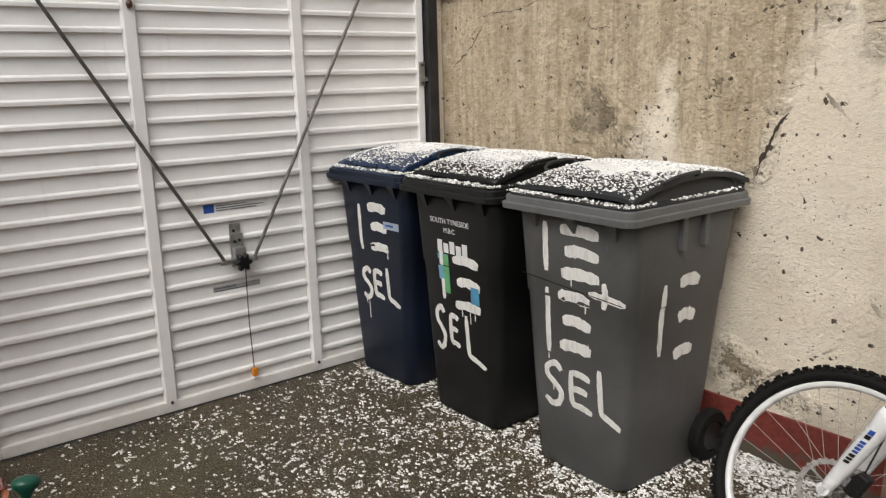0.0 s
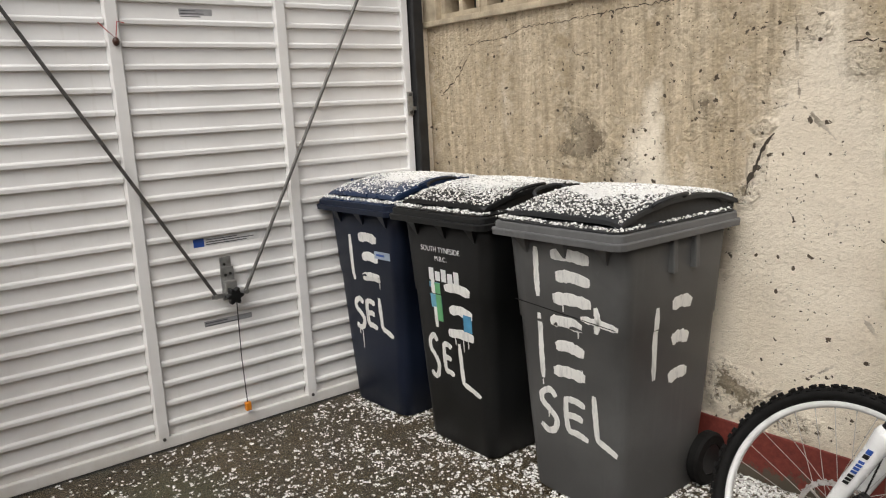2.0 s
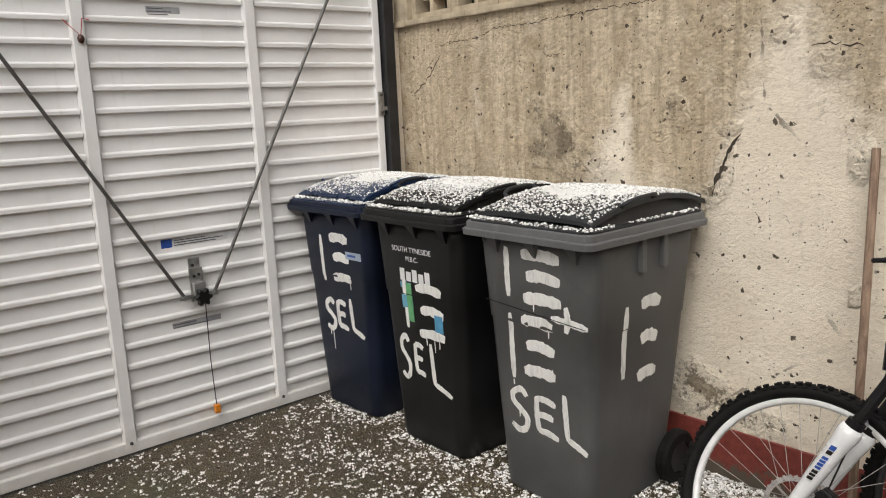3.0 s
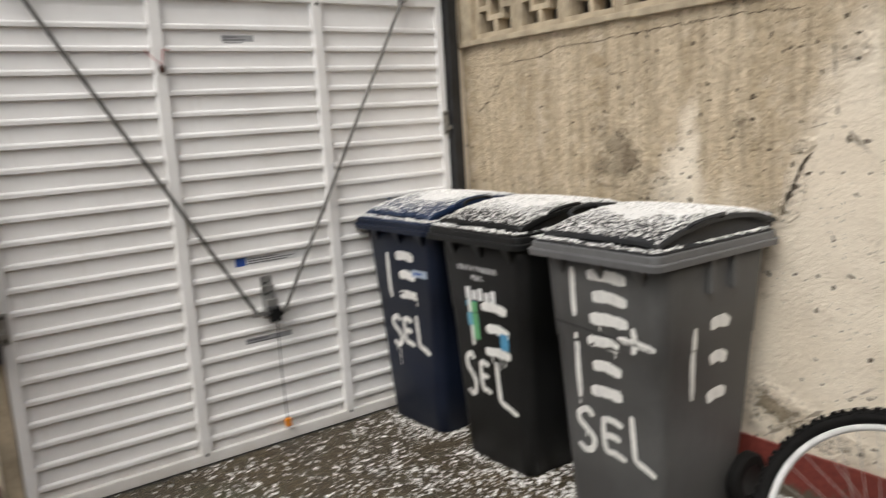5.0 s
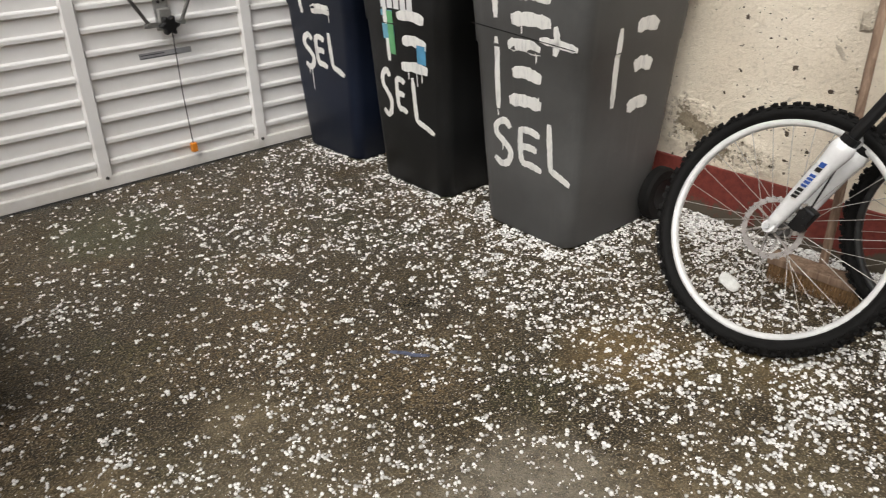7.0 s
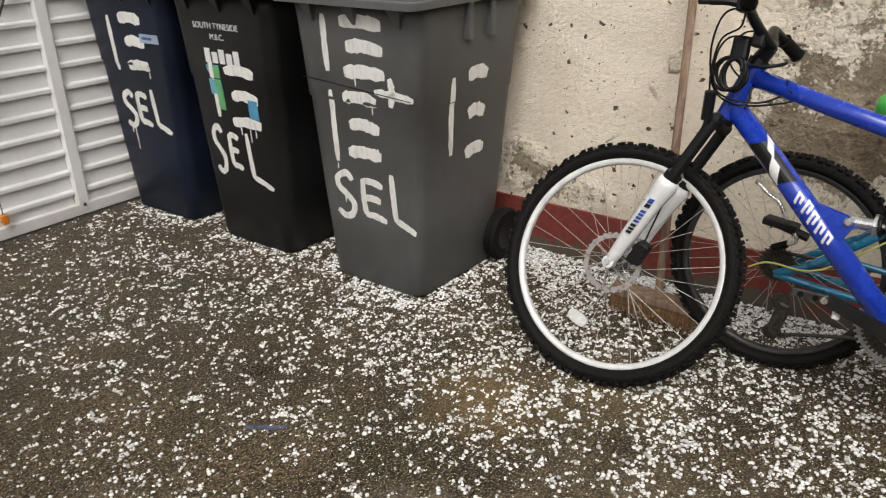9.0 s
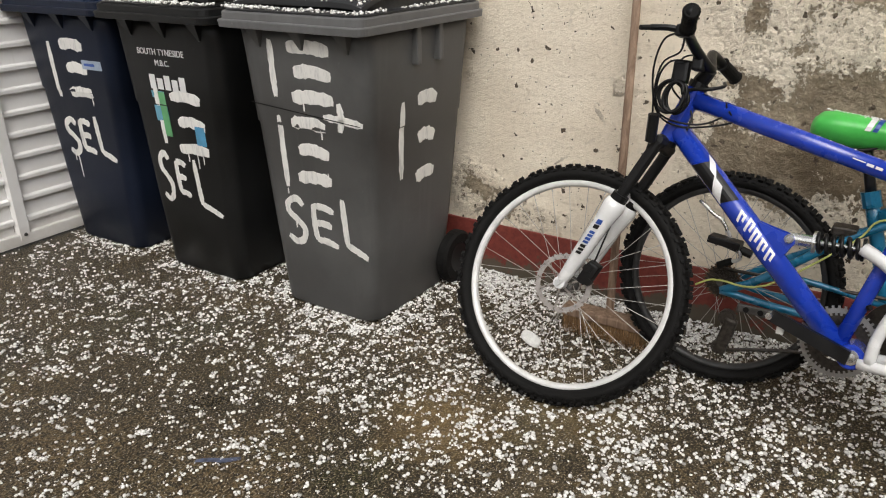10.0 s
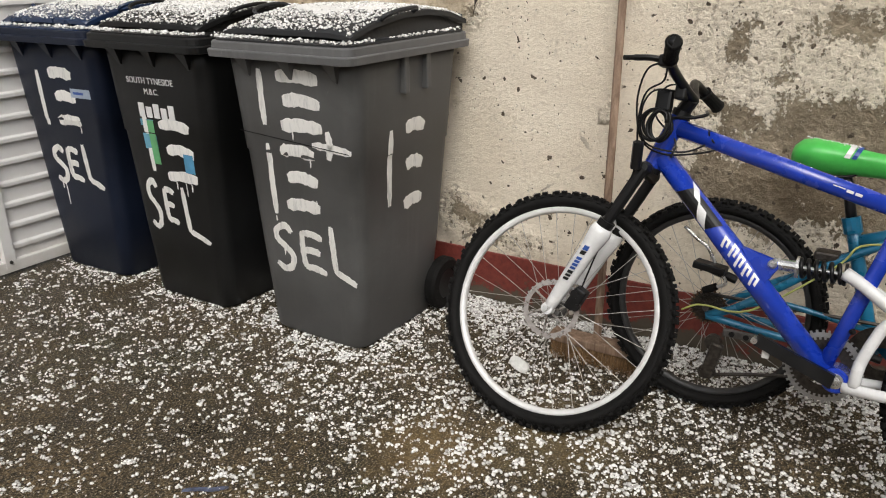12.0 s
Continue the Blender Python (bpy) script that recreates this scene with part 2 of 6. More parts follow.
def wet_ground():
    s = Nodes("wet_concrete", 0.4)
    s.world_place()
    big, mid, fine, grit = s.noise(0.9, 5, 0.6), s.noise(4.5, 6, 0.65), s.noise(34, 5, 0.7), s.noise(170, 3)
    c = s.mix(s.ramp(mid, (0.3, 0), (0.72, 1)), (0.031, 0.024, 0.013), (0.105, 0.078, 0.040))
    c = s.mix(s.ramp(s.noise(1.7, 4, 0.6), (0.48, 0), (0.68, 0.6)), c, (0.24, 0.165, 0.08))
    c = s.mix(s.ramp(s.noise(2.6, 5, 0.7), (0.52, 0), (0.66, 0.55)), c, (0.07, 0.075, 0.026))
    c = s.mix(s.ramp(s.noise(75, 4, 0.75), (0.44, 0.9), (0.58, 0)), c, (0.011, 0.009, 0.0065))
    c = s.mix(s.ramp(fine, (0.42, 0.6), (0.56, 0)), c, (0.016, 0.013, 0.009))
    c = s.mix(s.ramp(grit, (0.53, 0), (0.62, 0.7)), c, (0.36, 0.30, 0.21))
    # sandy and pale worn spots: centre, radius, colour
    ragged = s.maths('MULTIPLY', s.maths('SUBTRACT', s.noise(9, 6, 0.75), 0.5), 1.5)
    for x, y, r, colour, much in ((-0.95, -2.22, 0.22, (0.30, 0.20, 0.085), 0.45), (-0.72, -2.5, 0.25, (0.22, 0.16, 0.08), 0.5), (-1.55, -2.45, 0.30, (0.27, 0.24, 0.19), 0.8), (-2.05, -2.2, 0.55, (0.21, 0.17, 0.11), 0.6), (-1.3, -2.9, 0.5, (0.22, 0.175, 0.11), 0.6), (-2.35, -1.85, 0.28, (0.27, 0.20, 0.11), 0.6), (-1.85, -1.75, 0.14, (0.24, 0.19, 0.115), 0.5), (-1.7, -0.45, 0.3, (0.085, 0.092, 0.05), 0.5)):
        far = s.n.new("ShaderNodeVectorMath")
        far.operation = 'DISTANCE'
        s.l.new(s.place, far.inputs[0])
        far.inputs[1].default_value = (x, y, 0)
        near = s.ramp(s.maths('ADD', s.maths('DIVIDE', far.outputs["Value"], r), ragged), (0.35, much), (1.0, 0))
        c = s.mix(s.maths('MULTIPLY', near, s.ramp(fine, (0.3, 0.3), (0.6, 1))), c, colour)
    s.put(Base_Color=c, Roughness=s.ramp(mid, (0.35, 0.25), (0.7, 0.6)), Specular_IOR_Level=0.2)
    s.bump(s.maths('ADD', s.maths('MULTIPLY', fine, 1.0), s.maths('MULTIPLY', grit, 0.6)), 0.9, 0.008)
    return s.mat


def bin_plastic(name, colour, roughness=0.36, shine=0.28):
    s = Nodes(name, 0.42)
    big, fine = s.noise(5, 6, 0.65), s.noise(420, 2)
    streak = s.noise(1.0, 5, 0.65, s.stretch(24, 24, 1.6))
    s.put(Specular_IOR_Level=shine)
    light = tuple(c * 1.4 + 0.003 for c in colour)
    c = s.mix(s.ramp(big, (0.3, 0), (0.75, 1)), colour, light)
    c = s.mix(s.ramp(streak, (0.54, 0), (0.78, 0.35)), c, tuple(c * 1.6 + 0.01 for c in colour))
    scuff = s.noise(1.0, 6, 0.7, s.stretch(7, 40, 26))
    c = s.mix(s.ramp(scuff, (0.66, 0), (0.72, 0.3)), c, tuple(c * 2 + 0.03 for c in colour))
    s.put(Base_Color=c, Roughness=s.ramp(big, (0.3, roughness), (0.75, roughness + 0.19)))
    s.bump(fine, 0.18, 0.001)
    return s.mat


def brushed_paint():
    s = Nodes("brushed_white_paint", 0.5)
    grain = s.noise(1.0, 5, 0.7, s.stretch(60, 60, 14))
    blot = s.noise(40, 4)
    c = s.mix(s.ramp(grain, (0.36, 0.5), (0.5, 0)), (0.76, 0.75, 0.72), (0.42, 0.42, 0.42))
    s.put(Base_Color=s.mix(s.ramp(blot, (0.6, 0), (0.75, 0.4)), c, (0.5, 0.5, 0.49)))
    s.bump(grain, 0.4, 0.002)
    return s.mat


def timber(name, dark, light, roughness=0.6, along=(60, 60, 3)):
    s = Nodes(name, roughness)
    grain = s.noise(1.0, 6, 0.65, s.stretch(*along), 0.6)
    blot = s.noise(6, 4)
    c = s.mix(s.ramp(grain, (0.35, 0), (0.68, 1)), dark, light)
    s.put(Base_Color=s.mix(s.ramp(blot, (0.5, 0), (0.8, 0.4)), c, dark))
    s.bump(grain, 0.4, 0.002)
    return s.mat


def foliage(name, dark, light):
    s = Nodes(name, 0.45)
    r = s.island()
    c = s.mix(r, dark, light)
    s.put(Base_Color=s.mix(s.ramp(s.noise(30, 3), (0.4, 0), (0.7, 0.4)), c, dark), Subsurface_Weight=0.0)
    return s.mat


def hail_ice():
    s = Nodes("hail_ice", 0.28)
    r = s.island()
    c = s.mix(s.ramp(r, (0.0, 0), (0.55, 1)), (0.40, 0.39, 0.37), (0.88, 0.87, 0.85))
    s.put(Base_Color=c, Roughness=0.25, Subsurface_Weight=0.0, Specular_IOR_Level=0.5)
    s.bump(s.noise(500, 3), 0.35, 0.001)
    return s.mat


def door_paint():
    s = Nodes("white_enamelled_steel", 0.38)
    s.world_place()
    blot, fine = s.noise(3.2, 5, 0.6), s.noise(120, 3)
    run = s.noise(1.0, 5, 0.6, s.stretch(26, 26, 1.6))
    c = s.mix(s.ramp(blot, (0.3, 0), (0.75, 1)), (0.72, 0.705, 0.69), (0.82, 0.81, 0.80))
    c = s.mix(s.ramp(run, (0.6, 0), (0.8, 0.35)), c, (0.55, 0.52, 0.47))
    low = s.ramp(s.maths('ADD', s.axis(2), s.maths('MULTIPLY', s.maths('SUBTRACT', s.noise(9, 5, 0.7), 0.5), 0.22)), (0.0, 0.4), (0.12, 0))
    c = s.mix(low, c, (0.40, 0.35, 0.27))
    s.put(Base_Color=c, Roughness=s.ramp(blot, (0.3, 0.32), (0.7, 0.48)))
    s.bump(fine, 0.06, 0.001)
    return s.mat


def rusty_red():
    s = Nodes("red_masonry_paint", 0.7)
    s.world_place()
    mid, fine = s.noise(9, 6, 0.7), s.noise(55, 4, 0.7)
    c = s.mix(s.ramp(fine, (0.3, 0), (0.7, 1)), (0.13, 0.022, 0.016), (0.21, 0.04, 0.028))
    grime = s.maths('ADD', s.maths('MULTIPLY', s.axis(2), 3.2), s.maths('MULTIPLY', s.maths('SUBTRACT', mid, 0.5), 1.1))
    c = s.mix(s.ramp(grime, (0.16, 1), (0.24, 0)), c, (0.085, 0.07, 0.05))
    s.put(Base_Color=c)
    s.bump(fine, 0.5, 0.004)
    return s.mat


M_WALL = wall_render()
M_GROUND = wet_ground()
M_DOOR = door_paint()
M_RED = rusty_red()
M_HAIL = hail_ice()
M_PAINT = brushed_paint()
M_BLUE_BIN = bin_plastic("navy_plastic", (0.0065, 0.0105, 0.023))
# wet gloss, plus a base colour lightened for the sky it mirrors
M_BLUE_LID = bin_plastic("wet_navy_sky_tinted", (0.010, 0.024, 0.062), 0.22, 0.5)
M_BLACK_BIN = bin_plastic("charcoal_plastic", (0.0085, 0.0088, 0.009))
M_GREY_BIN = bin_plastic("grey_plastic", (0.082, 0.0815, 0.081))
M_GREY_LID = bin_plastic("dark_grey_plastic", (0.022, 0.023, 0.025))
M_BLACK = plain("black_plastic", (0.007, 0.007, 0.0075), 0.4, shine=0.3)
M_RUBBER = plain("black_rubber", (0.0075, 0.0072, 0.007), 0.7, vary=0.4, scale=40, bump=0.4, shine=0.15)
M_STEEL = plain("galvanised_steel", (0.42, 0.42, 0.41), 0.38, 0.85, 0.3, 30)
M_DULL = plain("dull_rod_steel", (0.11, 0.105, 0.10), 0.45, 0.6, 0.35, 40)
M_TRACK = plain("blackened_steel", (0.020, 0.020, 0.021), 0.5, 0.2, 0.5, 14)
M_ALLOY = plain("polished_alloy", (0.62, 0.62, 0.61), 0.26, 0.9, 0.15, 30)
M_ORANGE = plain("orange_plastic", (0.72, 0.24, 0.02), 0.4)
M_LABEL = plain("white_sticker", (0.62, 0.62, 0.62), 0.35)
M_LABEL_GREY = plain("grey_sticker", (0.33, 0.33, 0.34), 0.35)
M_INK = plain("printed_ink", (0.09, 0.09, 0.10), 0.5)
M_LABEL_BLUE = plain("blue_sticker", (0.02, 0.07, 0.30), 0.35)
M_CONCRETE = plain("weathered_concrete", (0.42, 0.35, 0.25), 0.85, 0, 0.35, 9, 0.6)
M_BACKDROP = plain("dark_backdrop", (0.06, 0.05, 0.04), 0.9, 0, 0.4, 5, 0.5)


# ---- ground, walls ----
bm = bmesh.new()
bmesh.ops.create_grid(bm, x_segments=8, y_segments=8, size=60)
ground = tagged(part("ground", bm, M_GROUND), "wet dark concrete yard with moss and sandy stains", "ground", kind="structure")


def blob(y, z, spots):
    return sum(a * math.exp(-((y - cy) / ry) ** 2 - ((z - cz) / rz) ** 2) for cy, cz, ry, rz, a in spots)


# places along the wall where the paint has come off: y, z, half sizes, strength
PEEL = [(-1.63, 1.39, 0.022, 0.03, 0.6), (-1.69, 1.325, 0.02, 0.035, 0.62), (-1.58, 1.28, 0.03, 0.02, 0.55), (-0.955, 1.395, 0.03, 0.028, 0.55), (-0.97, 1.20, 0.09, 0.05, 0.5), (-1.08, 1.24, 0.04, 0.07, 0.5), (-2.31, 0.765, 0.022, 0.022, 0.6), (-1.86, 1.30, 0.03, 0.02, 0.5),
        (-2.95, 0.95, 0.35, 0.3, 0.14), (-2.62, 1.1, 0.10, 0.10, 0.16), (-3.05, 1.12, 0.12, 0.09, 0.12), (-2.74, 1.06, 0.05, 0.04, 0.4), (-2.86, 1.0, 0.05, 0.05, 0.3), (-2.66, 0.82, 0.07, 0.06, 0.5), (-2.72, 0.77, 0.07, 0.06, 0.45), (-2.90, 0.72, 0.13, 0.12, 0.75), (-3.0, 0.80, 0.09, 0.08, 0.5),
        (-3.10, 0.60, 0.16, 0.16, 0.8), (-2.74, 0.56, 0.13, 0.10, 0.7), (-2.64, 0.62, 0.06, 0.10, 0.6), (-2.82, 0.50, 0.12, 0.12, 0.6),
        (-2.70, 0.98, 0.045, 0.07, 0.55), (-2.81, 0.91, 0.03, 0.03, 0.6), (-2.98, 1.06, 0.12, 0.05, 0.5), (-3.3, 0.8, 0.2, 0.3, 0.6),
        (-1.05, 1.30, 0.08, 0.08, 0.60), (-1.2, 1.15, 0.12, 0.06, 0.48), (-0.95, 1.36, 0.05, 0.04, 0.25), (-1.12, 1.25, 0.06, 0.05, 0.35), (-1.845, 1.17, 0.026, 0.07, 0.6), (-1.80, 1.065, 0.035, 0.03, 0.65),
        (-2.30, 1.20, 0.025, 0.05, 0.55), (-2.19, 1.50, 0.06, 0.04, 0.35), (-1.64, 1.37, 0.05, 0.04, 0.3), (-2.04, 1.60, 0.04, 0.03, 0.35),
        (-1.79, 0.31, 0.10, 0.06, 0.6), (-1.95, 0.25, 0.14, 0.05, 0.45), (-1.72, 0.36, 0.05, 0.05, 0.5), (-3.6, 0.4, 0.4, 0.5, 0.5)]
LOWEST = [(0.3, 0.5), (-1.1, 0.65), (-1.28, 1.08), (-1.42, 1.12), (-1.52, 0.98), (-1.76, 1.08), (-1.9, 1.32), (-2.0, 1.56), (-2.1, 1.62), (-2.2, 1.4), (-2.36, 1.2), (-2.6, 1.32), (-6.5, 1.3)]

# darker stretches and rinsed runs on the paint: y, z, half sizes, strength
TONES = [(-1.70, 0.75, 0.10, 0.45, 0.55), (-1.80, 0.42, 0.14, 0.16, 0.5), (-0.35, 1.2, 0.5, 0.5, 0.12), (-0.1, 1.4, 0.12, 0.5, 0.25), (-1.45, 1.6, 0.035, 0.2, -0.6), (-1.40, 1.38, 0.045, 0.2, -0.6),
        (-1.34, 1.14, 0.06, 0.14, -0.5), (-1.65, 1.5, 0.16, 0.16, 0.2), (-1.75, 1.22, 0.07, 0.1, 0.3), (-2.12, 1.3, 0.07, 0.16, 0.3), (-1.88, 0.95, 0.10, 0.08, 0.25)]


def weathering(y, z):
    for (ya, za), (yb, zb) in zip(LOWEST, LOWEST[1:]):
        if yb <= y <= ya:
            edge = za + (zb - za) * (y - ya) / (yb - ya)
            return max(0.0, min(1.0, 0.45 + (z - edge) / 0.45 + blob(y, z, TONES)))
    return 0.0


def rough_wall(name, start, along, normal, length, height, label):
    """A thick masonry wall with an uneven rendered face; start is its foot, normal points out of that face."""
    start, along, normal = Vector(start), Vector(along), Vector(normal)
    step = 0.03
    nu, nv = int(length / step), int(height / step)
    verts, faces, peel, weather = [], [], [], []
    for j in range(nv + 1):
        for i in range(nu + 1):
            p = start + along * (length * i / nu) + Vector((0, 0, height * j / nv))
            bumps = 0.006 * noise.noise(p * 2.3) + 0.004 * noise.noise(p * 7)
            verts.append(p + normal * bumps)
            peel.append(min(0.9, blob(p.y, p.z, PEEL)) if normal.x < -0.5 else 0.12 * noise.noise(p * 2))
            weather.append(weathering(p.y, p.z) if normal.x < -0.5 else 0.22)
    for j in range(nv):
        for i in range(nu):
            a = j * (nu + 1) + i
            faces.append((a, a + 1, a + nu + 2, a + nu + 1))
    back = len(verts)
    depth = -normal * 0.2
    for u, v in ((0, 0), (length, 0), (length, height), (0, height)):
        verts.append(start + along * u + Vector((0, 0, v)) + depth)
        peel.append(0), weather.append(0.6)
    row = nu + 1
    faces.append((back, back + 3, back + 2, back + 1))
    faces.append(tuple([back, back + 1] + list(range(nu, -1, -1))))
    faces.append(tuple([back + 3] + [nv * row + i for i in range(row)] + [back + 2]))
    faces.append(tuple([back] + [j * row for j in range(nv + 1)] + [back + 3]))
    faces.append(tuple([back + 1, back + 2] + [j * row + nu for j in range(nv, -1, -1)]))
    me = bpy.data.meshes.new(name)
    me.from_pydata(verts, [], faces)
    for key, values in (("peel", peel), ("weather", weather)):
        me.attributes.new(key, 'FLOAT', 'POINT').data.foreach_set("value", values)
    bm = bmesh.new()
    bm.from_mesh(me)
    bmesh.ops.recalc_face_normals(bm, faces=bm.faces)
    bm.to_mesh(me)
    bm.free()
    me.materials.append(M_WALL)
    return tagged(new(name, me), label, "wall", kind="structure")


SILL = 1.84
wall_east = rough_wall("wall_east", (0, 0.25, 0), (0, -1, 0), (-1, 0, 0), 6.2, SILL, "cream rendered yard wall with peeling paint and brown stains")
wall_nib = rough_wall("wall_north", (-5.0, -0.03, 0), (1, 0, 0), (0, -1, 0), 2.655, 2.6, "cream rendered wall beside the garage door")
wall_nib_2 = rough_wall("wall_north", (-0.055, -0.01, 0), (1, 0, 0), (0, -1, 0), 0.055, 2.6, "narrow cream rendered pier beside the garage door")
# west and south walls: unseen, added to close the yard, heights tuned to the light
wall_west = rough_wall("wall_west", (-5.0, -6, 0), (0, 1, 0), (1, 0, 0), 6.2, 1.8, "cream rendered yard wall")
wall_south = tagged(part("wall_south", box((-5.2, -6.2, 0), (0.2, -6.0, 3.0)), M_CONCRETE), "unseen plain rendered house wall, added behind the yard", "wall", kind="structure")
for lo, hi in (((-0.012, -6.0, 0), (0.0, -0.012, 0.195)),):
    bm = box(lo, hi, 0.003)
    tagged(part("baseboard", bm, M_RED), "chipped dark red painted plinth band", "plinth", kind="structure")
tagged(part("baseboard", box((-4.98, -0.045, 0), (-2.36, -0.03, 0.19), 0.003), M_RED), "chipped dark red painted plinth band", "plinth", kind="structure")

# coping ledge, post and screen blocks on top of the east wall
bm = bmesh.new()
for k in range(40):
    y0 = 0.05 - k * 0.15
    add_box(bm, (-0.022 - 0.006 * random.random(), y0 - 0.15, SILL - 0.02 - 0.006 * random.random()), (0.15, y0, SILL + 0.006), 0.006)
tagged(part("trim", bm, M_CONCRETE), "crumbling mortar ledge under the screen blocks", "ledge", kind="structure")
tagged(part("wall_pier", box((-0.02, -0.115, SILL), (0.14, 0.2, 2.6), 0.008), M_CONCRETE), "stained concrete end post", "post", kind="structure")


def screen_block():
    """A pierced concrete block: outer frame, inner square ring and four links."""
    bm = bmesh.new()
    w, t, d = 0.29, 0.026, 0.09
    for lo, hi in (((0, 0), (w, t)), ((0, w - t), (w, w)), ((0, t), (t, w - t)), ((w - t, t), (w, w - t))):
        add_box(bm, (-0.0, lo[0], lo[1]), (d, hi[0], hi[1]), 0.004)
    a, b = 0.082, w - 0.082
    for lo, hi in (((a, a), (b, a + t)), ((a, b - t), (b, b)), ((a, a + t), (a + t, b - t)), ((b - t, a + t), (b, b - t))):
        add_box(bm, (0.004, lo[0], lo[1]), (d - 0.004, hi[0], hi[1]), 0.003)
    c0, c1 = w / 2 - t / 2, w / 2 + t / 2
    for lo, hi in (((c0, t), (c1, a)), ((c0, b), (c1, w - t)), ((t, c0), (a, c1)), ((b, c0), (w - t, c1))):
        add_box(bm, (0.005, lo[0], lo[1]), (d - 0.005, hi[0], hi[1]), 0.002)
    return bm


block_mesh = None
for k in range(17):
    if block_mesh is None:
        block = part("screen_block", screen_block(), M_CONCRETE, wall_east)
        block_mesh = block.data
    else:
        block = new("screen_block", block_mesh)
        block.parent = wall_east
    block.location = (0.01, -0.415 - 0.318 * k, SILL + 0.008)
bm = bmesh.new()
for k in range(18):
    add_box(bm, (0.015, -0.122 - 0.318 * k, SILL), (0.095, -0.101 - 0.318 * k + 0.003, SILL + 0.3), 0.002)
tagged(part("trim", bm, M_CONCRETE), "mortar joints between the screen blocks", "mortar", kind="structure")
tagged(part("trim", box((-0.03, -6, SILL + 0.302), (0.14, -0.116, SILL + 0.36), 0.006), M_CONCRETE), "concrete coping over the screen blocks", "coping", kind="structure")
# added dark backing that blocks the light behind the pierced blocks
tagged(part("backdrop", box((0.24, -6.3, 0), (0.32, 0.3, 2.7)), M_BACKDROP), "dark board added behind the screen blocks to keep their openings dark", "fence", kind="structure")

# ---- garage door ----
DX0, DX1, DZ0, DZ1 = -2.275, -0.125, 0.012, 2.062
RIBS = (-1.565, -0.835)
garage_door = thing("garage_door", pose(0, 0, 0), "white ribbed steel up-and-over garage door, closed", "garage door")
for name, lo, hi in (("side_rail", (DX0, -0.018, DZ0), (DX0 + 0.045, 0.03, DZ1)), ("side_rail", (DX1 - 0.04, -0.018, DZ0), (DX1, 0.03, DZ1)),
                     ("bottom_rail", (DX0 + 0.045, -0.02, DZ0), (DX1 - 0.04, 0.03, DZ0 + 0.05)), ("top_rail", (DX0 + 0.045, -0.02, DZ1 - 0.045), (DX1 - 0.04, 0.03, DZ1))):
    part(name, box(lo, hi, 0.005), M_DOOR, garage_door)
for x in RIBS:
    bm = bmesh.new()
    prof = [(-0.030, 0.0), (-0.022, -0.022), (0.022, -0.022), (0.030, 0.0)]
    z0, z1 = DZ0 + 0.02, DZ1 - 0.02
    a = [bm.verts.new((x + u, v, z0)) for u, v in prof]
    b = [bm.verts.new((x + u, v, z1)) for u, v in prof]
    for k in range(3):
        bm.faces.new((a[k], a[k + 1], b[k + 1], b[k]))
    bm.faces.new(a[::-1]), bm.faces.new(b)
    part("stiffener", bm, M_DOOR, garage_door)
    for z in (DZ0 + 0.045, DZ1 - 0.05):
        part("bolt", lathe([(0.0, 0.006), (0.007, 0.005), (0.008, 0.0)], pose(x, -0.022, z, 90), 10), M_DULL, garage_door)


def slat(x0, x1, z0, pitch):
    """One pressed row: a flat, slightly leaning panel with a rolled ridge at its foot."""
    prof = [(0.004, 0.0), (-0.010, 0.0005), (-0.012, 0.003), (-0.0125, 0.016), (-0.010, 0.0205), (-0.003, 0.0235), (0.0005, 0.026), (0.004, pitch - 0.004), (0.004, pitch)]
    bm = bmesh.new()
    a = [bm.verts.new((x0, y, z0 + z)) for y, z in prof]
    b = [bm.verts.new((x1, y, z0 + z)) for y, z in prof]
    c, d = [bm.verts.new((x, 0.012, z0 + pitch)) for x in (x0, x1)]
    e, g = [bm.verts.new((x, 0.012, z0)) for x in (x0, x1)]
    for k in range(len(prof) - 1):
        bm.faces.new((a[k], b[k], b[k + 1], a[k + 1]))
    bm.faces.new((a[-1], b[-1], d, c)), bm.faces.new((c, d, g, e)), bm.faces.new((e, g, b[0], a[0]))
    return bm


PITCH = 0.0893
rows = 21
first = 0.1053
for x0, x1 in ((DX0 + 0.045, RIBS[0] - 0.03), (RIBS[0] + 0.03, RIBS[1] - 0.03), (RIBS[1] + 0.03, DX1 - 0.04)):
    mesh = None
    part("panel", box((x0, 0.005, DZ0 + 0.04), (x1, 0.0115, DZ1 - 0.04)), M_DOOR, garage_door)
    for r in range(rows):
        if mesh is None:
            s = part("slat", slat(x0, x1, 0.0, PITCH), M_DOOR, garage_door)
            mesh = s.data
        else:
            s = new("slat", mesh)
            s.parent = garage_door
        s.location = (0, 0, first + r * PITCH)

# lock, knob, stays, cable, stickers
KX, KZ = -1.209, 0.645
bm = box((KX - 0.028, -0.028, KZ - 0.03), (KX + 0.032, -0.017, KZ + 0.12), 0.002)
add_box(bm, (KX - 0.026, -0.019, KZ + 0.10), (KX + 0.026, -0.016, KZ + 0.165), 0.001)
add_box(bm, (KX - 0.024, -0.06, KZ - 0.02), (KX + 0.028, -0.028, KZ + 0.06), 0.004)
lock = part("lock_plate", bm, M_STEEL, garage_door, "galvanised lock plate")
for dx, dz in ((-0.012, 0.135), (0.012, 0.09), (-0.01, 0.085)):
    part("bolt", lathe([(0, 0.007), (0.006, 0.006), (0.0065, 0)], pose(KX + dx, -0.03, KZ + dz, 90), 10), M_TRACK, lock)
outline = []
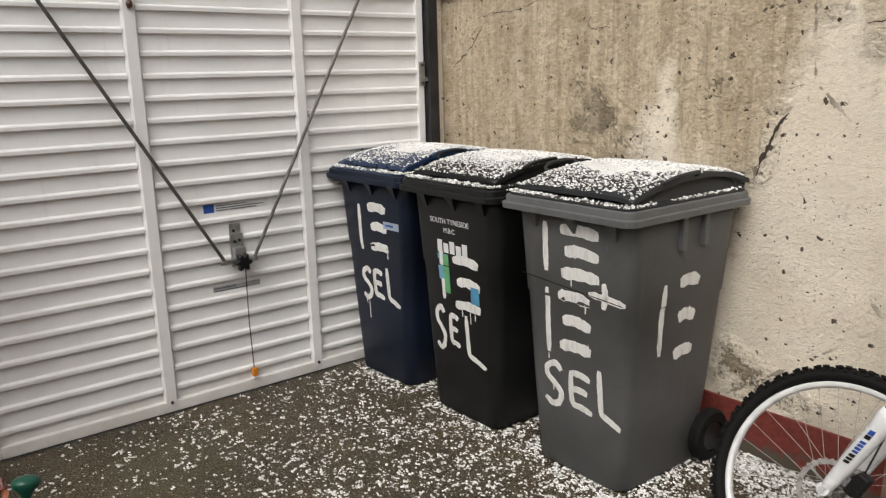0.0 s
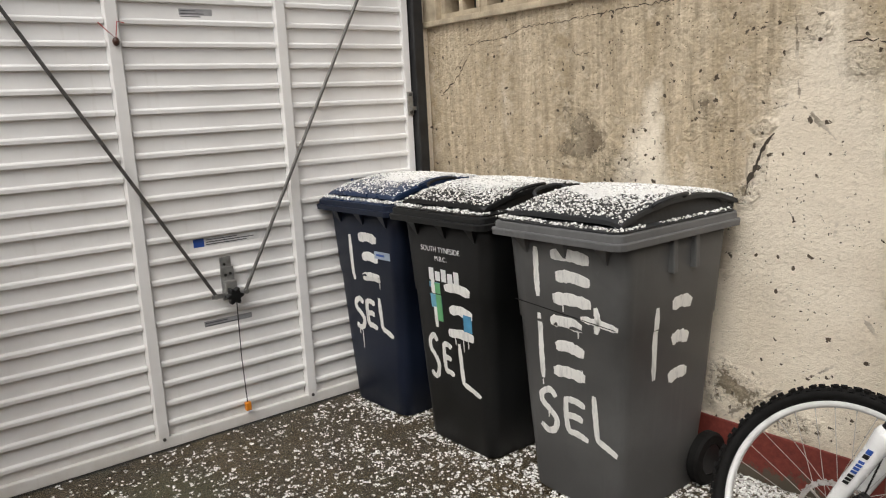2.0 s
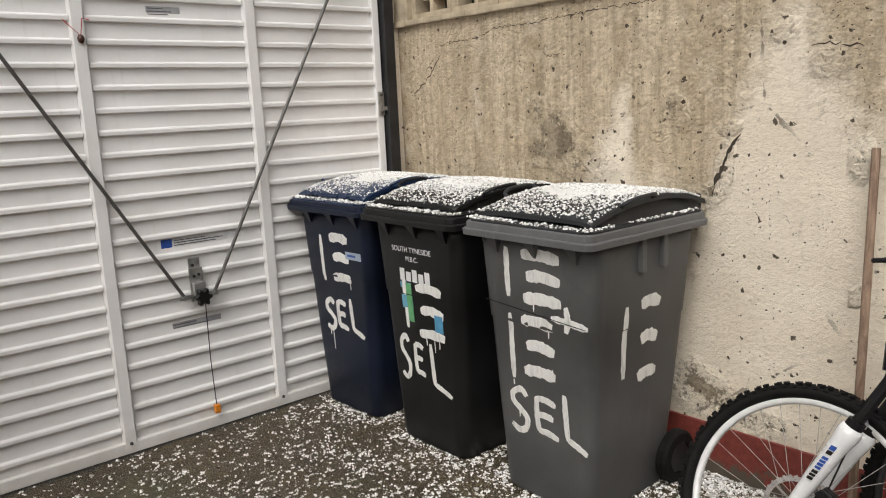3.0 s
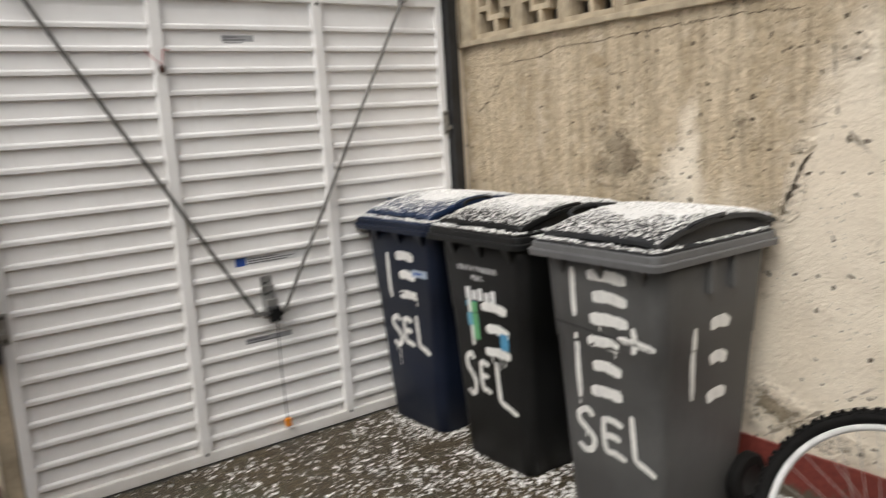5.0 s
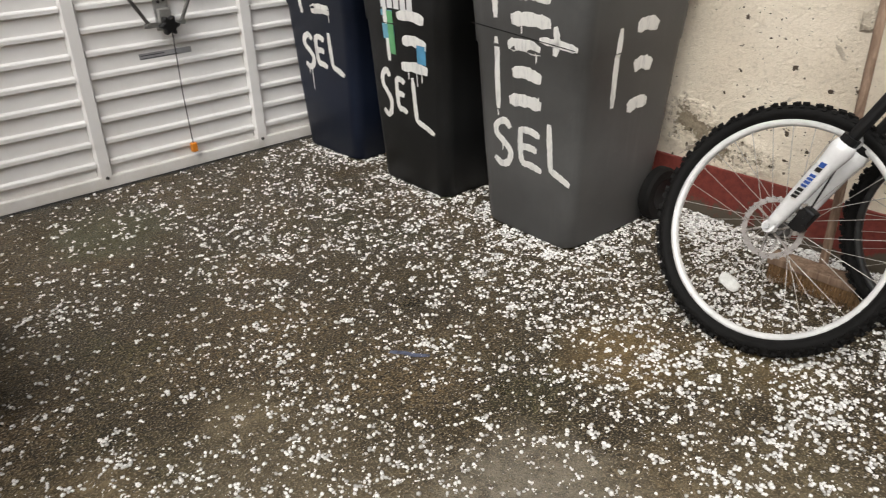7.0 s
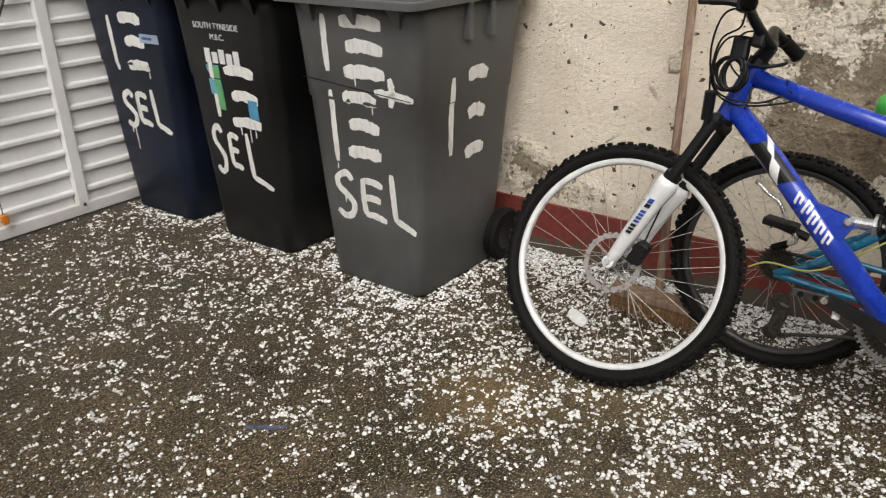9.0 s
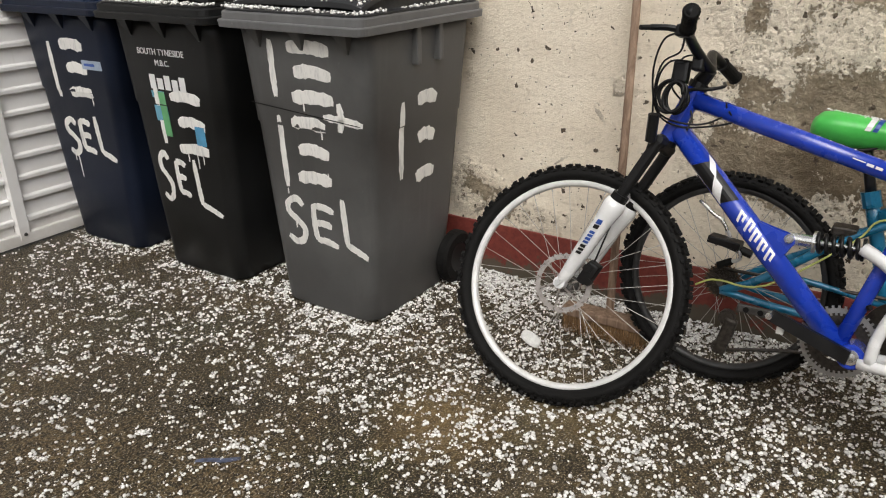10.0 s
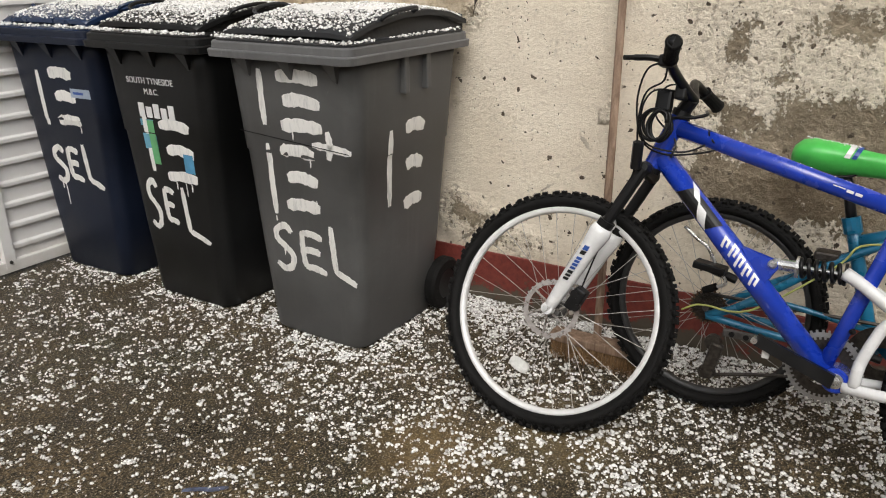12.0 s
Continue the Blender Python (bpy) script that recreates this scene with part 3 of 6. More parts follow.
for k in range(48):
    a = 2 * math.pi * k / 48
    outline.append((0.034 + 0.007 * math.cos(6 * a), a))
rings = []
for h, f in ((0.058, 0.8), (0.062, 1.0), (0.084, 1.0), (0.09, 0.85)):
    rings.append([Vector((KX + 0.005 + r * f * math.cos(a), -h, KZ - 0.005 + r * f * math.sin(a))) for r, a in outline])
bm = loft(rings)
bmesh.ops.recalc_face_normals(bm, faces=bm.faces)
part("knob", bm, M_BLACK, garage_door, "black star-shaped knob")
for sx, end in ((-1, (-2.069, -0.045, 2.05)), (1, (-0.375, -0.045, 2.05))):
    a = (KX + sx * 0.07, -0.05, KZ + 0.005)
    part("stay", tube([a, end], 0.0075, 10), M_DULL, garage_door, "thin dull steel locking rod")
    bm = box((min(KX, KX + sx * 0.085), -0.045, KZ - 0.012), (max(KX, KX + sx * 0.085), -0.039, KZ + 0.008), 0.001)
    add_lathe(bm, [(0, 0.0), (0.011, 0.0), (0.011, 0.02), (0, 0.02)], pose(KX + sx * 0.072, -0.04, KZ, 90), 10)
    part("bracket", bm, M_STEEL, garage_door)
    bm = box((end[0] - 0.014, -0.062, 2.03), (end[0] + 0.014, -0.02, 2.085), 0.003)
    part("latch", bm, M_STEEL, garage_door)
part("cable", tube([(KX + 0.006, -0.088, KZ - 0.03), (KX + 0.018, -0.05, 0.35), (-1.177, -0.03, 0.12)], 0.0022, 6), M_TRACK, garage_door)
bm = box((-1.190, -0.045, 0.082), (-1.164, -0.021, 0.122), 0.004)
part("cable_tag", bm, M_ORANGE, garage_door, "orange plastic cable end")


def sticker(name, x0, z0, x1, z1, y, material, parent, lines=0, skew=0.0):
    st = part(name, box((x0, y - 0.0015, z0), (x1, y, z1)), material, parent)
    st.location = (0, 0, 0)
    for k in range(lines):
        zz = z1 - (k + 0.7) * (z1 - z0) / (lines + 0.4)
        w = (x1 - x0) * (0.5 + 0.4 * ((k * 37) % 10) / 10)
        part("printed_line", box((x0 + 0.006, y - 0.0025, zz - 0.002), (x0 + 0.006 + w * 0.9, y - 0.001, zz + 0.002)), M_INK, st)
    return st


sticker("sticker", -1.285, 0.866, -0.965, 0.901, 0.003, M_LABEL, garage_door, 3)
sticker("sticker", -1.335, 0.866, -1.287, 0.903, 0.003, M_LABEL_BLUE, garage_door)
sticker("sticker", -1.325, 0.500, -1.10, 0.530, 0.003, M_LABEL_GREY, garage_door, 2)
sticker("sticker", -1.288, 1.832, -1.145, 1.872, 0.003, M_LABEL_GREY, garage_door, 3)

# small brown bulb hanging from red string on a stiffener
hanging = thing("hanging_toggle", pose(-1.562, -0.03, 1.735), "small brown toggle hanging on red string from the door", "toggle")
part("string", tube([(-0.06, 0.0, 0.07), (-0.03, -0.01, 0.035), (0, -0.004, 0.01), (0.012, 0.0, 0.075), (0.04, 0.004, 0.07)], 0.002, 6), plain("red_string", (0.35, 0.03, 0.03), 0.8), hanging)
part("bulb", lathe([(0, -0.02), (0.011, -0.014), (0.014, 0), (0.009, 0.012), (0, 0.015)], None, 12), plain("brown_bakelite", (0.05, 0.018, 0.01), 0.35), hanging, smooth=True)

# tracks, header and hinges
for x0, x1, z0 in ((-0.117, -0.058, 0.0), (-2.338, -2.283, 0.66)):
    tagged(part("door_track", box((x0, -0.055, z0), (x1, 0.02, 2.35), 0.006), M_TRACK), "black steel guide track of the garage door", "door track", kind="structure")
part("door_post", box((-2.345, -0.02, 0.0), (-2.279, 0.03, 0.66), 0.006), M_CONCRETE)["kind"] = "structure"
tagged(bpy.data.objects["door_post"], "plastered door post beside the garage door", "post")
tagged(part("trim", tube([(-0.05, -0.035, 0.0), (-0.052, -0.035, 1.3), (-0.05, -0.035, 2.3)], 0.005, 8), M_DULL), "grey cable running down beside the door", "cable", kind="structure")
for x, z in ((-0.142, 1.44), (-2.262, 0.785)):
    hinge = thing("door_hinge", pose(x, -0.02, z), "galvanised pivot bracket on the edge of the garage door", "hinge", "door brackets")
    part("plate", box((-0.018, -0.006, -0.06), (0.018, 0.0, 0.06), 0.002), M_STEEL, hinge)
    s = 1 if x > -1 else -1
    part("arm", box((min(0, s * 0.045), -0.02, -0.035), (max(0, s * 0.045), -0.006, -0.015), 0.002), M_STEEL, hinge)
    for dz in (-0.045, 0.045):
        part("bolt", lathe([(0, 0.008), (0.007, 0.007), (0.008, 0)], pose(0, -0.006, dz, 90), 10), M_DULL, hinge)
header = thing("door_header", pose(0, 0, 0), "dark steel header with lift gear over the garage door", "door header", kind="structure")
part("beam", box((-2.4, 0.0, 2.075), (-0.058, 0.12, 2.6), 0.004), M_TRACK, header)
part("lift_bar", tube([(-2.3, -0.03, 2.10), (-0.1, -0.03, 2.10)], 0.012, 10), M_DULL, header)
for x in (-0.5, -0.34, -1.9):
    part("clip", box((x - 0.03, -0.05, 2.085), (x + 0.03, 0.0, 2.125), 0.004), M_STEEL, header)
coil = []
for k in range(160):
    a = k * 0.6
    coil.append((-0.2 - 0.0035 * k, -0.05 + 0.017 * math.cos(a), 2.145 + 0.017 * math.sin(a)))
part("spring", tube(coil, 0.0028, 5), M_DULL, header)


# cracks and runs on the east wall
M_CRACK = plain("dark_crack", (0.055, 0.042, 0.03), 0.9)


def crack(pts, width, seed, name="crack"):
    """A ragged dark line on the east wall, through points (y, z)."""
    rnd = random.Random(seed)
    path = []
    for (ya, za), (yb, zb) in zip(pts, pts[1:]):
        n = max(2, int(math.hypot(yb - ya, zb - za) / 0.012))
        for k in range(n):
            t = k / n
            path.append((ya + (yb - ya) * t + rnd.uniform(-0.004, 0.004), za + (zb - za) * t + rnd.uniform(-0.006, 0.006)))
    bm = bmesh.new()
    rows = []
    for i, (y, z) in enumerate(path):
        w = width * rnd.uniform(0.3, 1.0) * (0.3 + 0.7 * min(1, min(i, len(path) - 1 - i) / 4))
        p = Vector((0, y, z))
        x = -(0.006 * noise.noise(p * 2.3) + 0.004 * noise.noise(p * 7)) - 0.0012
        rows.append([bm.verts.new((x, y, z - w)), bm.verts.new((x, y + w * 0.4, z + w))])
    for a, b in zip(rows, rows[1:]):
        bm.faces.new((a[0], b[0], b[1], a[1]))
    bmesh.ops.recalc_face_normals(bm, faces=bm.faces)
    ob = part(name, bm, M_CRACK, wall_east)
    return ob


crack([(-0.30, 1.70), (-0.45, 1.715), (-0.60, 1.715), (-0.72, 1.75), (-0.95, 1.745), (-1.1, 1.755), (-1.35, 1.76), (-1.62, 1.765), (-1.9, 1.75)], 0.0022, 1)
crack([(-0.10, 1.47), (-0.2, 1.53), (-0.29, 1.60), (-0.36, 1.68)], 0.0035, 2)
crack([(-0.22, 1.58), (-0.27, 1.63), (-0.31, 1.67)], 0.0025, 5)
crack([(-0.40, 1.735), (-0.43, 1.78), (-0.45, 1.81)], 0.003, 6)
crack([(-1.90, 1.275), (-1.87, 1.24), (-1.84, 1.16), (-1.81, 1.10), (-1.80, 1.05)], 0.014, 3)
crack([(-1.02, 1.66), (-1.0, 1.62), (-1.03, 1.60), (-1.12, 1.615)], 0.003, 7)
for k, (y, z, l) in enumerate(((-1.97, 0.998, 0.03), (-2.07, 1.0, 0.028), (-1.68, 1.40, 0.04), (-1.55, 1.47, 0.03), (-1.57, 1.475, 0.03), (-2.17, 1.55, 0.05), (-2.25, 1.54, 0.04))):
    crack([(y - 0.006, z - l / 2), (y, z), (y + 0.006, z + l / 2)] if k < 5 else [(y - l, z), (y, z + 0.006), (y + l, z)], 0.005, 20 + k, "flake")


# ---- wheelie bins ----
# z, half width, front, back of the tapered body (front faces -x, foot centre at the origin of y)
BODY = [(0.0, 0.195, -0.205, 0.215), (0.012, 0.207, -0.215, 0.225), (0.30, 0.227, -0.228, 0.26), (0.655, 0.246, -0.243, 0.292), (0.66, 0.250, -0.247, 0.294), (0.91, 0.266, -0.258, 0.312), (0.967, 0.270, -0.263, 0.316)]


def body_at(z, k):
    for a, b in zip(BODY, BODY[1:]):
        if a[0] <= z <= b[0]:
            return a[k] + (b[k] - a[k]) * (z - a[0]) / (b[0] - a[0])
    return BODY[-1][k]


def on_front(u, v, lift=0.002):
    return Vector((body_at(v, 2) - lift, -u, v))


def on_side(u, v, lift=0.002):
    return Vector((u, -body_at(v, 1) - lift, v))


def lid_height(x):
    """The arched profile of the lid, front to back."""
    prof = [(-0.255, 1.047), (-0.245, 1.054), (-0.15, 1.079), (0.0, 1.100), (0.15, 1.103), (0.28, 1.088), (0.375, 1.060)]
    for (xa, za), (xb, zb) in zip(prof, prof[1:]):
        if x <= xb:
            t = max(0.0, (x - xa) / (xb - xa))
            return za + (zb - za) * t
    return prof[-1][1]


def lid_surface(x, y):
    return lid_height(x) - 0.012 * (abs(y) / 0.258) ** 8


def wheelie_bin(m, label, body_mat, lid_mat, rim_mat, group):
    b = thing("wheelie_bin", m, label, "wheelie bin", group)
    body = part("body", loft([rounded(f, k, -w, w, 0.055, z) for z, w, f, k in BODY]), body_mat, b)
    for poly in body.data.polygons:
        poly.use_smooth = len(poly.vertices) == 4
    # gussets under the rim, front and side
    for u in (-0.20, -0.02, 0.16):
        bm = loft([[Vector((-0.262, u - 0.026, 0.966)), Vector((-0.296, u - 0.026, 0.966)), Vector((-0.296, u + 0.026, 0.966)), Vector((-0.262, u + 0.026, 0.966))],
                   [Vector((-0.250, u - 0.004, 0.90)), Vector((-0.263, u - 0.004, 0.905)), Vector((-0.263, u + 0.004, 0.905)), Vector((-0.250, u + 0.004, 0.90))]])
        bmesh.ops.recalc_face_normals(bm, faces=bm.faces)
        part("gusset", bm, body_mat, body)
    for x in (-0.02, 0.10):
        for s in (-1, 1):
            part("side_rib", box((x - 0.011, min(s * 0.245, s * 0.286), 0.85), (x + 0.011, max(s * 0.245, s * 0.286), 0.966), 0.004), body_mat, body)
    rim = loft([rounded(-0.300, 0.345, -0.284, 0.284, 0.04, 0.961), rounded(-0.314, 0.352, -0.297, 0.297, 0.036, 0.964), rounded(-0.316, 0.353, -0.299, 0.299, 0.035, 0.984), rounded(-0.313, 0.351, -0.296, 0.296, 0.035, 0.987), rounded(-0.306, 0.348, -0.289, 0.289, 0.035, 0.988), rounded(-0.305, 0.347, -0.288, 0.288, 0.035, 1.008),
                rounded(-0.302, 0.346, -0.285, 0.285, 0.035, 1.012), rounded(-0.28, 0.33, -0.265, 0.265, 0.04, 1.012)])
    rim = part("rim", rim, rim_mat, b)
    # lid: a flange, then the arched hood with overhanging sides
    flange = loft([rounded(-0.298, 0.345, -0.281, 0.281, 0.045, 1.0125), rounded(-0.298, 0.345, -0.281, 0.281, 0.045, 1.018), rounded(-0.282, 0.335, -0.266, 0.266, 0.045, 1.023)])
    lid = part("lid", flange, lid_mat, b)
    bm = bmesh.new()
    nx, ny = 26, 16
    top = [[bm.verts.new((x, y, lid_surface(x, y))) for y in [-0.258 + 0.516 * j / ny for j in range(ny + 1)]] for x in [-0.255 + 0.63 * i / nx for i in range(nx + 1)]]
    for i in range(nx):
        for j in range(ny):
            bm.faces.new((top[i][j], top[i + 1][j], top[i + 1][j + 1], top[i][j + 1]))
    edge = [top[i][0] for i in range(nx + 1)] + [top[nx][j] for j in range(1, ny + 1)] + [top[i][ny] for i in range(nx - 1, -1, -1)] + [top[0][j] for j in range(ny - 1, 0, -1)]
    low = [bm.verts.new((v.co.x, v.co.y, v.co.z - 0.014)) for v in edge]
    ins = [bm.verts.new((v.co.x * 0.88 + 0.02, v.co.y * 0.91, v.co.z - 0.014)) for v in edge]
    bot = [bm.verts.new((v.co.x * 0.93 + 0.01, v.co.y * 0.97, 1.021)) for v in edge]
    n = len(edge)
    for k in range(n):
        q = (k + 1) % n
        for a, c in ((edge, low), (low, ins), (ins, bot)):
            bm.faces.new((a[k], c[k], c[q], a[q]))
    bmesh.ops.recalc_face_normals(bm, faces=bm.faces)
    hood = part("hood", bm, lid_mat, lid)
    for poly in hood.data.polygons:
        poly.use_smooth = abs(poly.normal.z) > 0.5
    for s in (-1, 1):
        part("lid_handle", tube(curve([(-0.10, s * 0.248, 1.07), (-0.105, s * 0.272, 1.088), (-0.05, s * 0.288, 1.102), (0.04, s * 0.282, 1.104), (0.06, s * 0.25, 1.088)], 4), 0.007, 8), lid_mat, lid)
        part("hinge_lug", box((0.32, s * 0.2 - 0.04, 1.01), (0.385, s * 0.2 + 0.04, 1.068), 0.012), lid_mat, b)
    part("handle_bar", tube([(0.378, -0.22, 1.035), (0.378, 0.22, 1.035)], 0.014, 10), rim_mat, b)
    # wheels and axle at the back
    part("axle", tube([(0.245, -0.25, 0.1), (0.245, 0.25, 0.1)], 0.011, 8), M_DULL, b)
    for s in (-1, 1):
        w = part("wheel", lathe([(0.0, -0.022), (0.055, -0.022), (0.06, -0.012), (0.06, 0.012), (0.055, 0.022), (0.0, 0.022)], pose(0.245, s * 0.232, 0.1, 90), 20), M_BLACK, b)
        part("tyre", lathe([(0.058, -0.024), (0.09, -0.024), (0.1, -0.014), (0.1, 0.014), (0.09, 0.024), (0.058, 0.024)], pose(0.245, s * 0.232, 0.1, 90), 28), M_RUBBER, w)
    return b, body


def stroke(pts, width, place, seed, name, parent, material=None, steps=7):
    """A brushed ribbon of paint through points (u, v) of a face, with ragged edges and rounded ends."""
    rnd = random.Random(seed)
    path = curve([(u, v, 0) for u, v in pts], steps)
    n = len(path)
    bm = bmesh.new()
    rows = []
    wob = [rnd.uniform(0.86, 1.1) for _ in range(n)]
    for i, p in enumerate(path):
        a, b = path[max(0, i - 1)], path[min(n - 1, i + 1)]
        way = (b - a).normalized()
        nor = Vector((-way.y, way.x, 0))
        f = min(1.0, 0.62 + 0.38 * min(i, n - 1 - i) / 2)
        h = width * 0.5 * wob[i] * f
        cells = []
        for k, s in enumerate((-1.0, -0.9, 0.0, 0.9, 1.0)):
            q = p + nor * h * s * (1 + rnd.uniform(-0.06, 0.06)) + way * rnd.uniform(-0.002, 0.002)
            cells.append(bm.verts.new(place(q.x, q.y, 0.0002 if abs(s) == 1 else 0.0009)))
        rows.append(cells)
    for r, s in zip(rows, rows[1:]):
        for k in range(4):
            bm.faces.new((r[k], r[k + 1], s[k + 1], s[k]))
    bmesh.ops.recalc_face_normals(bm, faces=bm.faces)
    return part(name, bm, material or M_PAINT, parent)


def letter(ch, u0, v0, u1, v1):
    """Brush paths of one painted sign, in its box."""
    signs = {
        "|": [[(0.5, 1.0), (0.45, 0.5), (0.5, 0.0)]],
        "+": [[(0.42, 1.0), (0.46, 0.5), (0.4, 0.0)], [(0.0, 0.46), (0.5, 0.42), (1.0, 0.34)]],
        "S": [[(0.85, 0.86), (0.55, 0.99), (0.12, 0.86), (0.14, 0.66), (0.5, 0.52), (0.82, 0.34), (0.7, 0.1), (0.35, 0.02), (0.0, 0.12)]],
        "E": [[(0.12, 1.0), (0.1, 0.5), (0.16, 0.06)], [(0.12, 0.96), (0.5, 0.98), (0.92, 0.9)], [(0.12, 0.52), (0.5, 0.54), (0.8, 0.5)], [(0.16, 0.06), (0.5, 0.08), (1.0, 0.0)]],
        "L": [[(0.12, 1.0), (0.16, 0.5), (0.2, 0.14)], [(0.2, 0.16), (0.55, 0.1), (1.0, 0.0)]],
        "=": [[(0.05, 0.92), (0.5, 0.95), (0.95, 0.9)], [(0.15, 0.5), (0.5, 0.54), (0.95, 0.48)], [(0.05, 0.06), (0.5, 0.1), (0.95, 0.08)]],
    }
    return [[(u0 + (u1 - u0) * x, v0 + (v1 - v0) * y) for x, y in path] for path in signs[ch]]


def paint_signs(body, signs, place, width, seed):
    for k, (ch, u0, v0, u1, v1) in enumerate(signs):
        paths = letter(ch, u0, v0, u1, v1)
        for j, path in enumerate(paths):
            w = width * (1.75 if ch == "=" else 1.0)
            stroke(path, w, place, seed + 13 * k + j, "painted_mark", body)


def drips(body, spots, place, seed):
    rnd = random.Random(seed)
    for u, v, l in spots:
        stroke([(u, v), (u + 0.001, v - l * 0.5), (u, v - l)], 0.006, place, rnd.randint(0, 999), "paint_drip", body, steps=3)


M_GREY_RIM = bin_plastic("worn_grey_plastic", (0.105, 0.105, 0.106))
BINS = [(-0.40, -0.275, 2.0), (-0.40, -0.885, 0.0), (-0.40, -1.525, -1.0)]
GROUP = "row of wheelie bins"
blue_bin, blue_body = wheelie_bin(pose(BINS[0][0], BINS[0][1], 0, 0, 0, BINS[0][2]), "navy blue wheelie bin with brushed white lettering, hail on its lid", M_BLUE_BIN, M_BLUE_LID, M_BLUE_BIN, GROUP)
black_bin, black_body = wheelie_bin(pose(BINS[1][0], BINS[1][1], 0, 0, 0, BINS[1][2]), "black wheelie bin with council print and brushed white lettering", M_BLACK_BIN, M_BLACK_BIN, M_BLACK_BIN, GROUP)
grey_bin, grey_body = wheelie_bin(pose(BINS[2][0], BINS[2][1], 0, 0, 0, BINS[2][2]), "grey wheelie bin with brushed white lettering on front and side", M_GREY_BIN, M_GREY_LID, M_GREY_RIM, GROUP)

paint_signs(grey_body, [("|", -0.135, 0.75, -0.10, 0.93), ("=", -0.055, 0.745, 0.135, 0.925), ("|", -0.135, 0.446, -0.10, 0.69), ("=", -0.07, 0.475, 0.09, 0.69),
                        ("+", 0.08, 0.665, 0.235, 0.755), ("S", -0.14, 0.245, -0.045, 0.41), ("E", -0.025, 0.265, 0.085, 0.40), ("L", 0.105, 0.25, 0.21, 0.44)], on_front, 0.025, 5)
paint_signs(grey_body, [("|", -0.095, 0.485, -0.05, 0.74), ("=", 0.0, 0.45, 0.115, 0.755)], on_side, 0.026, 90)
drips(grey_body, [(0.06, 0.66, 0.03), (-0.12, 0.44, 0.02), (-0.1, 0.33, 0.03), (0.07, 0.52, 0.025), (0.0, 0.745, 0.03)], on_front, 4)
paint_signs(black_body, [("|", -0.105, 0.515, -0.065, 0.75), ("=", -0.02, 0.49, 0.155, 0.715), ("S", -0.15, 0.285, -0.085, 0.476), ("E", -0.06, 0.32, 0.005, 0.452), ("L", 0.035, 0.265, 0.165, 0.47)], on_front, 0.024, 200)
drips(black_body, [(0.08, 0.49, 0.05), (0.03, 0.49, 0.03), (-0.12, 0.30, 0.02), (0.11, 0.49, 0.03)], on_front, 6)
paint_signs(blue_body, [("|", -0.12, 0.63, -0.08, 0.85), ("=", -0.035, 0.64, 0.12, 0.86), ("S", -0.12, 0.39, -0.04, 0.54), ("E", -0.03, 0.41, 0.05, 0.54), ("L", 0.07, 0.39, 0.17, 0.565)], on_front, 0.026, 300)
drips(blue_body, [(-0.08, 0.41, 0.12), (-0.1, 0.40, 0.04), (0.1, 0.64, 0.03)], on_front, 8)


def face_patch(name, u0, v0, u1, v1, material, parent, lift=0.0012, place=on_front):
    bm = bmesh.new()
    n = 4
    cols = [[bm.verts.new(place(u0 + (u1 - u0) * i / n, v, lift)) for v in (v0, v1)] for i in range(n + 1)]
    back = [[bm.verts.new(place(u0 + (u1 - u0) * i / n, v, -0.001)) for v in (v0, v1)] for i in range(n + 1)]
    for a, b in zip(cols, cols[1:]):
        bm.faces.new((a[0], a[1], b[1], b[0]))
    bm.faces.new((cols[0][0], back[0][0], back[0][1], cols[0][1])), bm.faces.new((cols[n][0], cols[n][1], back[n][1], back[n][0]))
    bmesh.ops.recalc_face_normals(bm, faces=bm.faces)
    return part(name, bm, material, parent)


def lettering(words, size, u, v, parent, material):
    """Words on the front of a bin, as a thin solid mesh."""
    cu = bpy.data.curves.new("print", 'FONT')
    cu.body, cu.size, cu.align_x, cu.extrude = words, size, 'CENTER', 0.0006
    ob = bpy.data.objects.new("print", cu)
    me = bpy.data.meshes.new_from_object(ob)
    bpy.data.objects.remove(ob)
    for vert in me.vertices:
        x, y, z = vert.co
        vert.co = on_front(u + x, v + y, 0.0016 + z)
    me.materials.append(material)
    ob = new("print", me)
    ob.parent = parent
    return ob


M_PRINT = plain("white_print", (0.7, 0.7, 0.7), 0.5, vary=0.1)
lettering("SOUTH TYNESIDE", 0.031, -0.02, 0.842, black_body, M_PRINT)
lettering("M.B.C.", 0.029, -0.02, 0.805, black_body, M_PRINT)
for k in range(5):
    face_patch("logo_shape", -0.105 + 0.04 * k, 0.72, -0.105 + 0.04 * k + 0.03, 0.772 - 0.012 * (k % 2), M_PRINT, black_body, 0.0014)
face_patch("sticker", -0.075, 0.545, -0.04, 0.71, plain("green_sticker", (0.12, 0.38, 0.16), 0.35), black_body, 0.001)
face_patch("sticker", -0.11, 0.60, -0.04, 0.712, plain("pale_blue_sticker", (0.13, 0.36, 0.50), 0.35), black_body, 0.0008)
face_patch("sticker", 0.09, 0.53, 0.14, 0.60, plain("sky_blue_sticker", (0.08, 0.30, 0.50), 0.35), black_body, 0.001)
face_patch("sticker", 0.09, 0.755, 0.205, 0.79, plain("silver_blue_sticker", (0.30, 0.36, 0.45), 0.35), blue_body, 0.0012)
face_patch("sticker_print", 0.105, 0.768, 0.165, 0.778, M_LABEL_BLUE, blue_body, 0.0018)
# moulded seam across the grey bin
part("seam", tube([on_front(u, 0.722 - 0.03 * (u + 0.23) / 0.46, 0.0005) for u in (-0.235, -0.1, 0.05, 0.225)], 0.0016, 6), M_BLACK, grey_body)


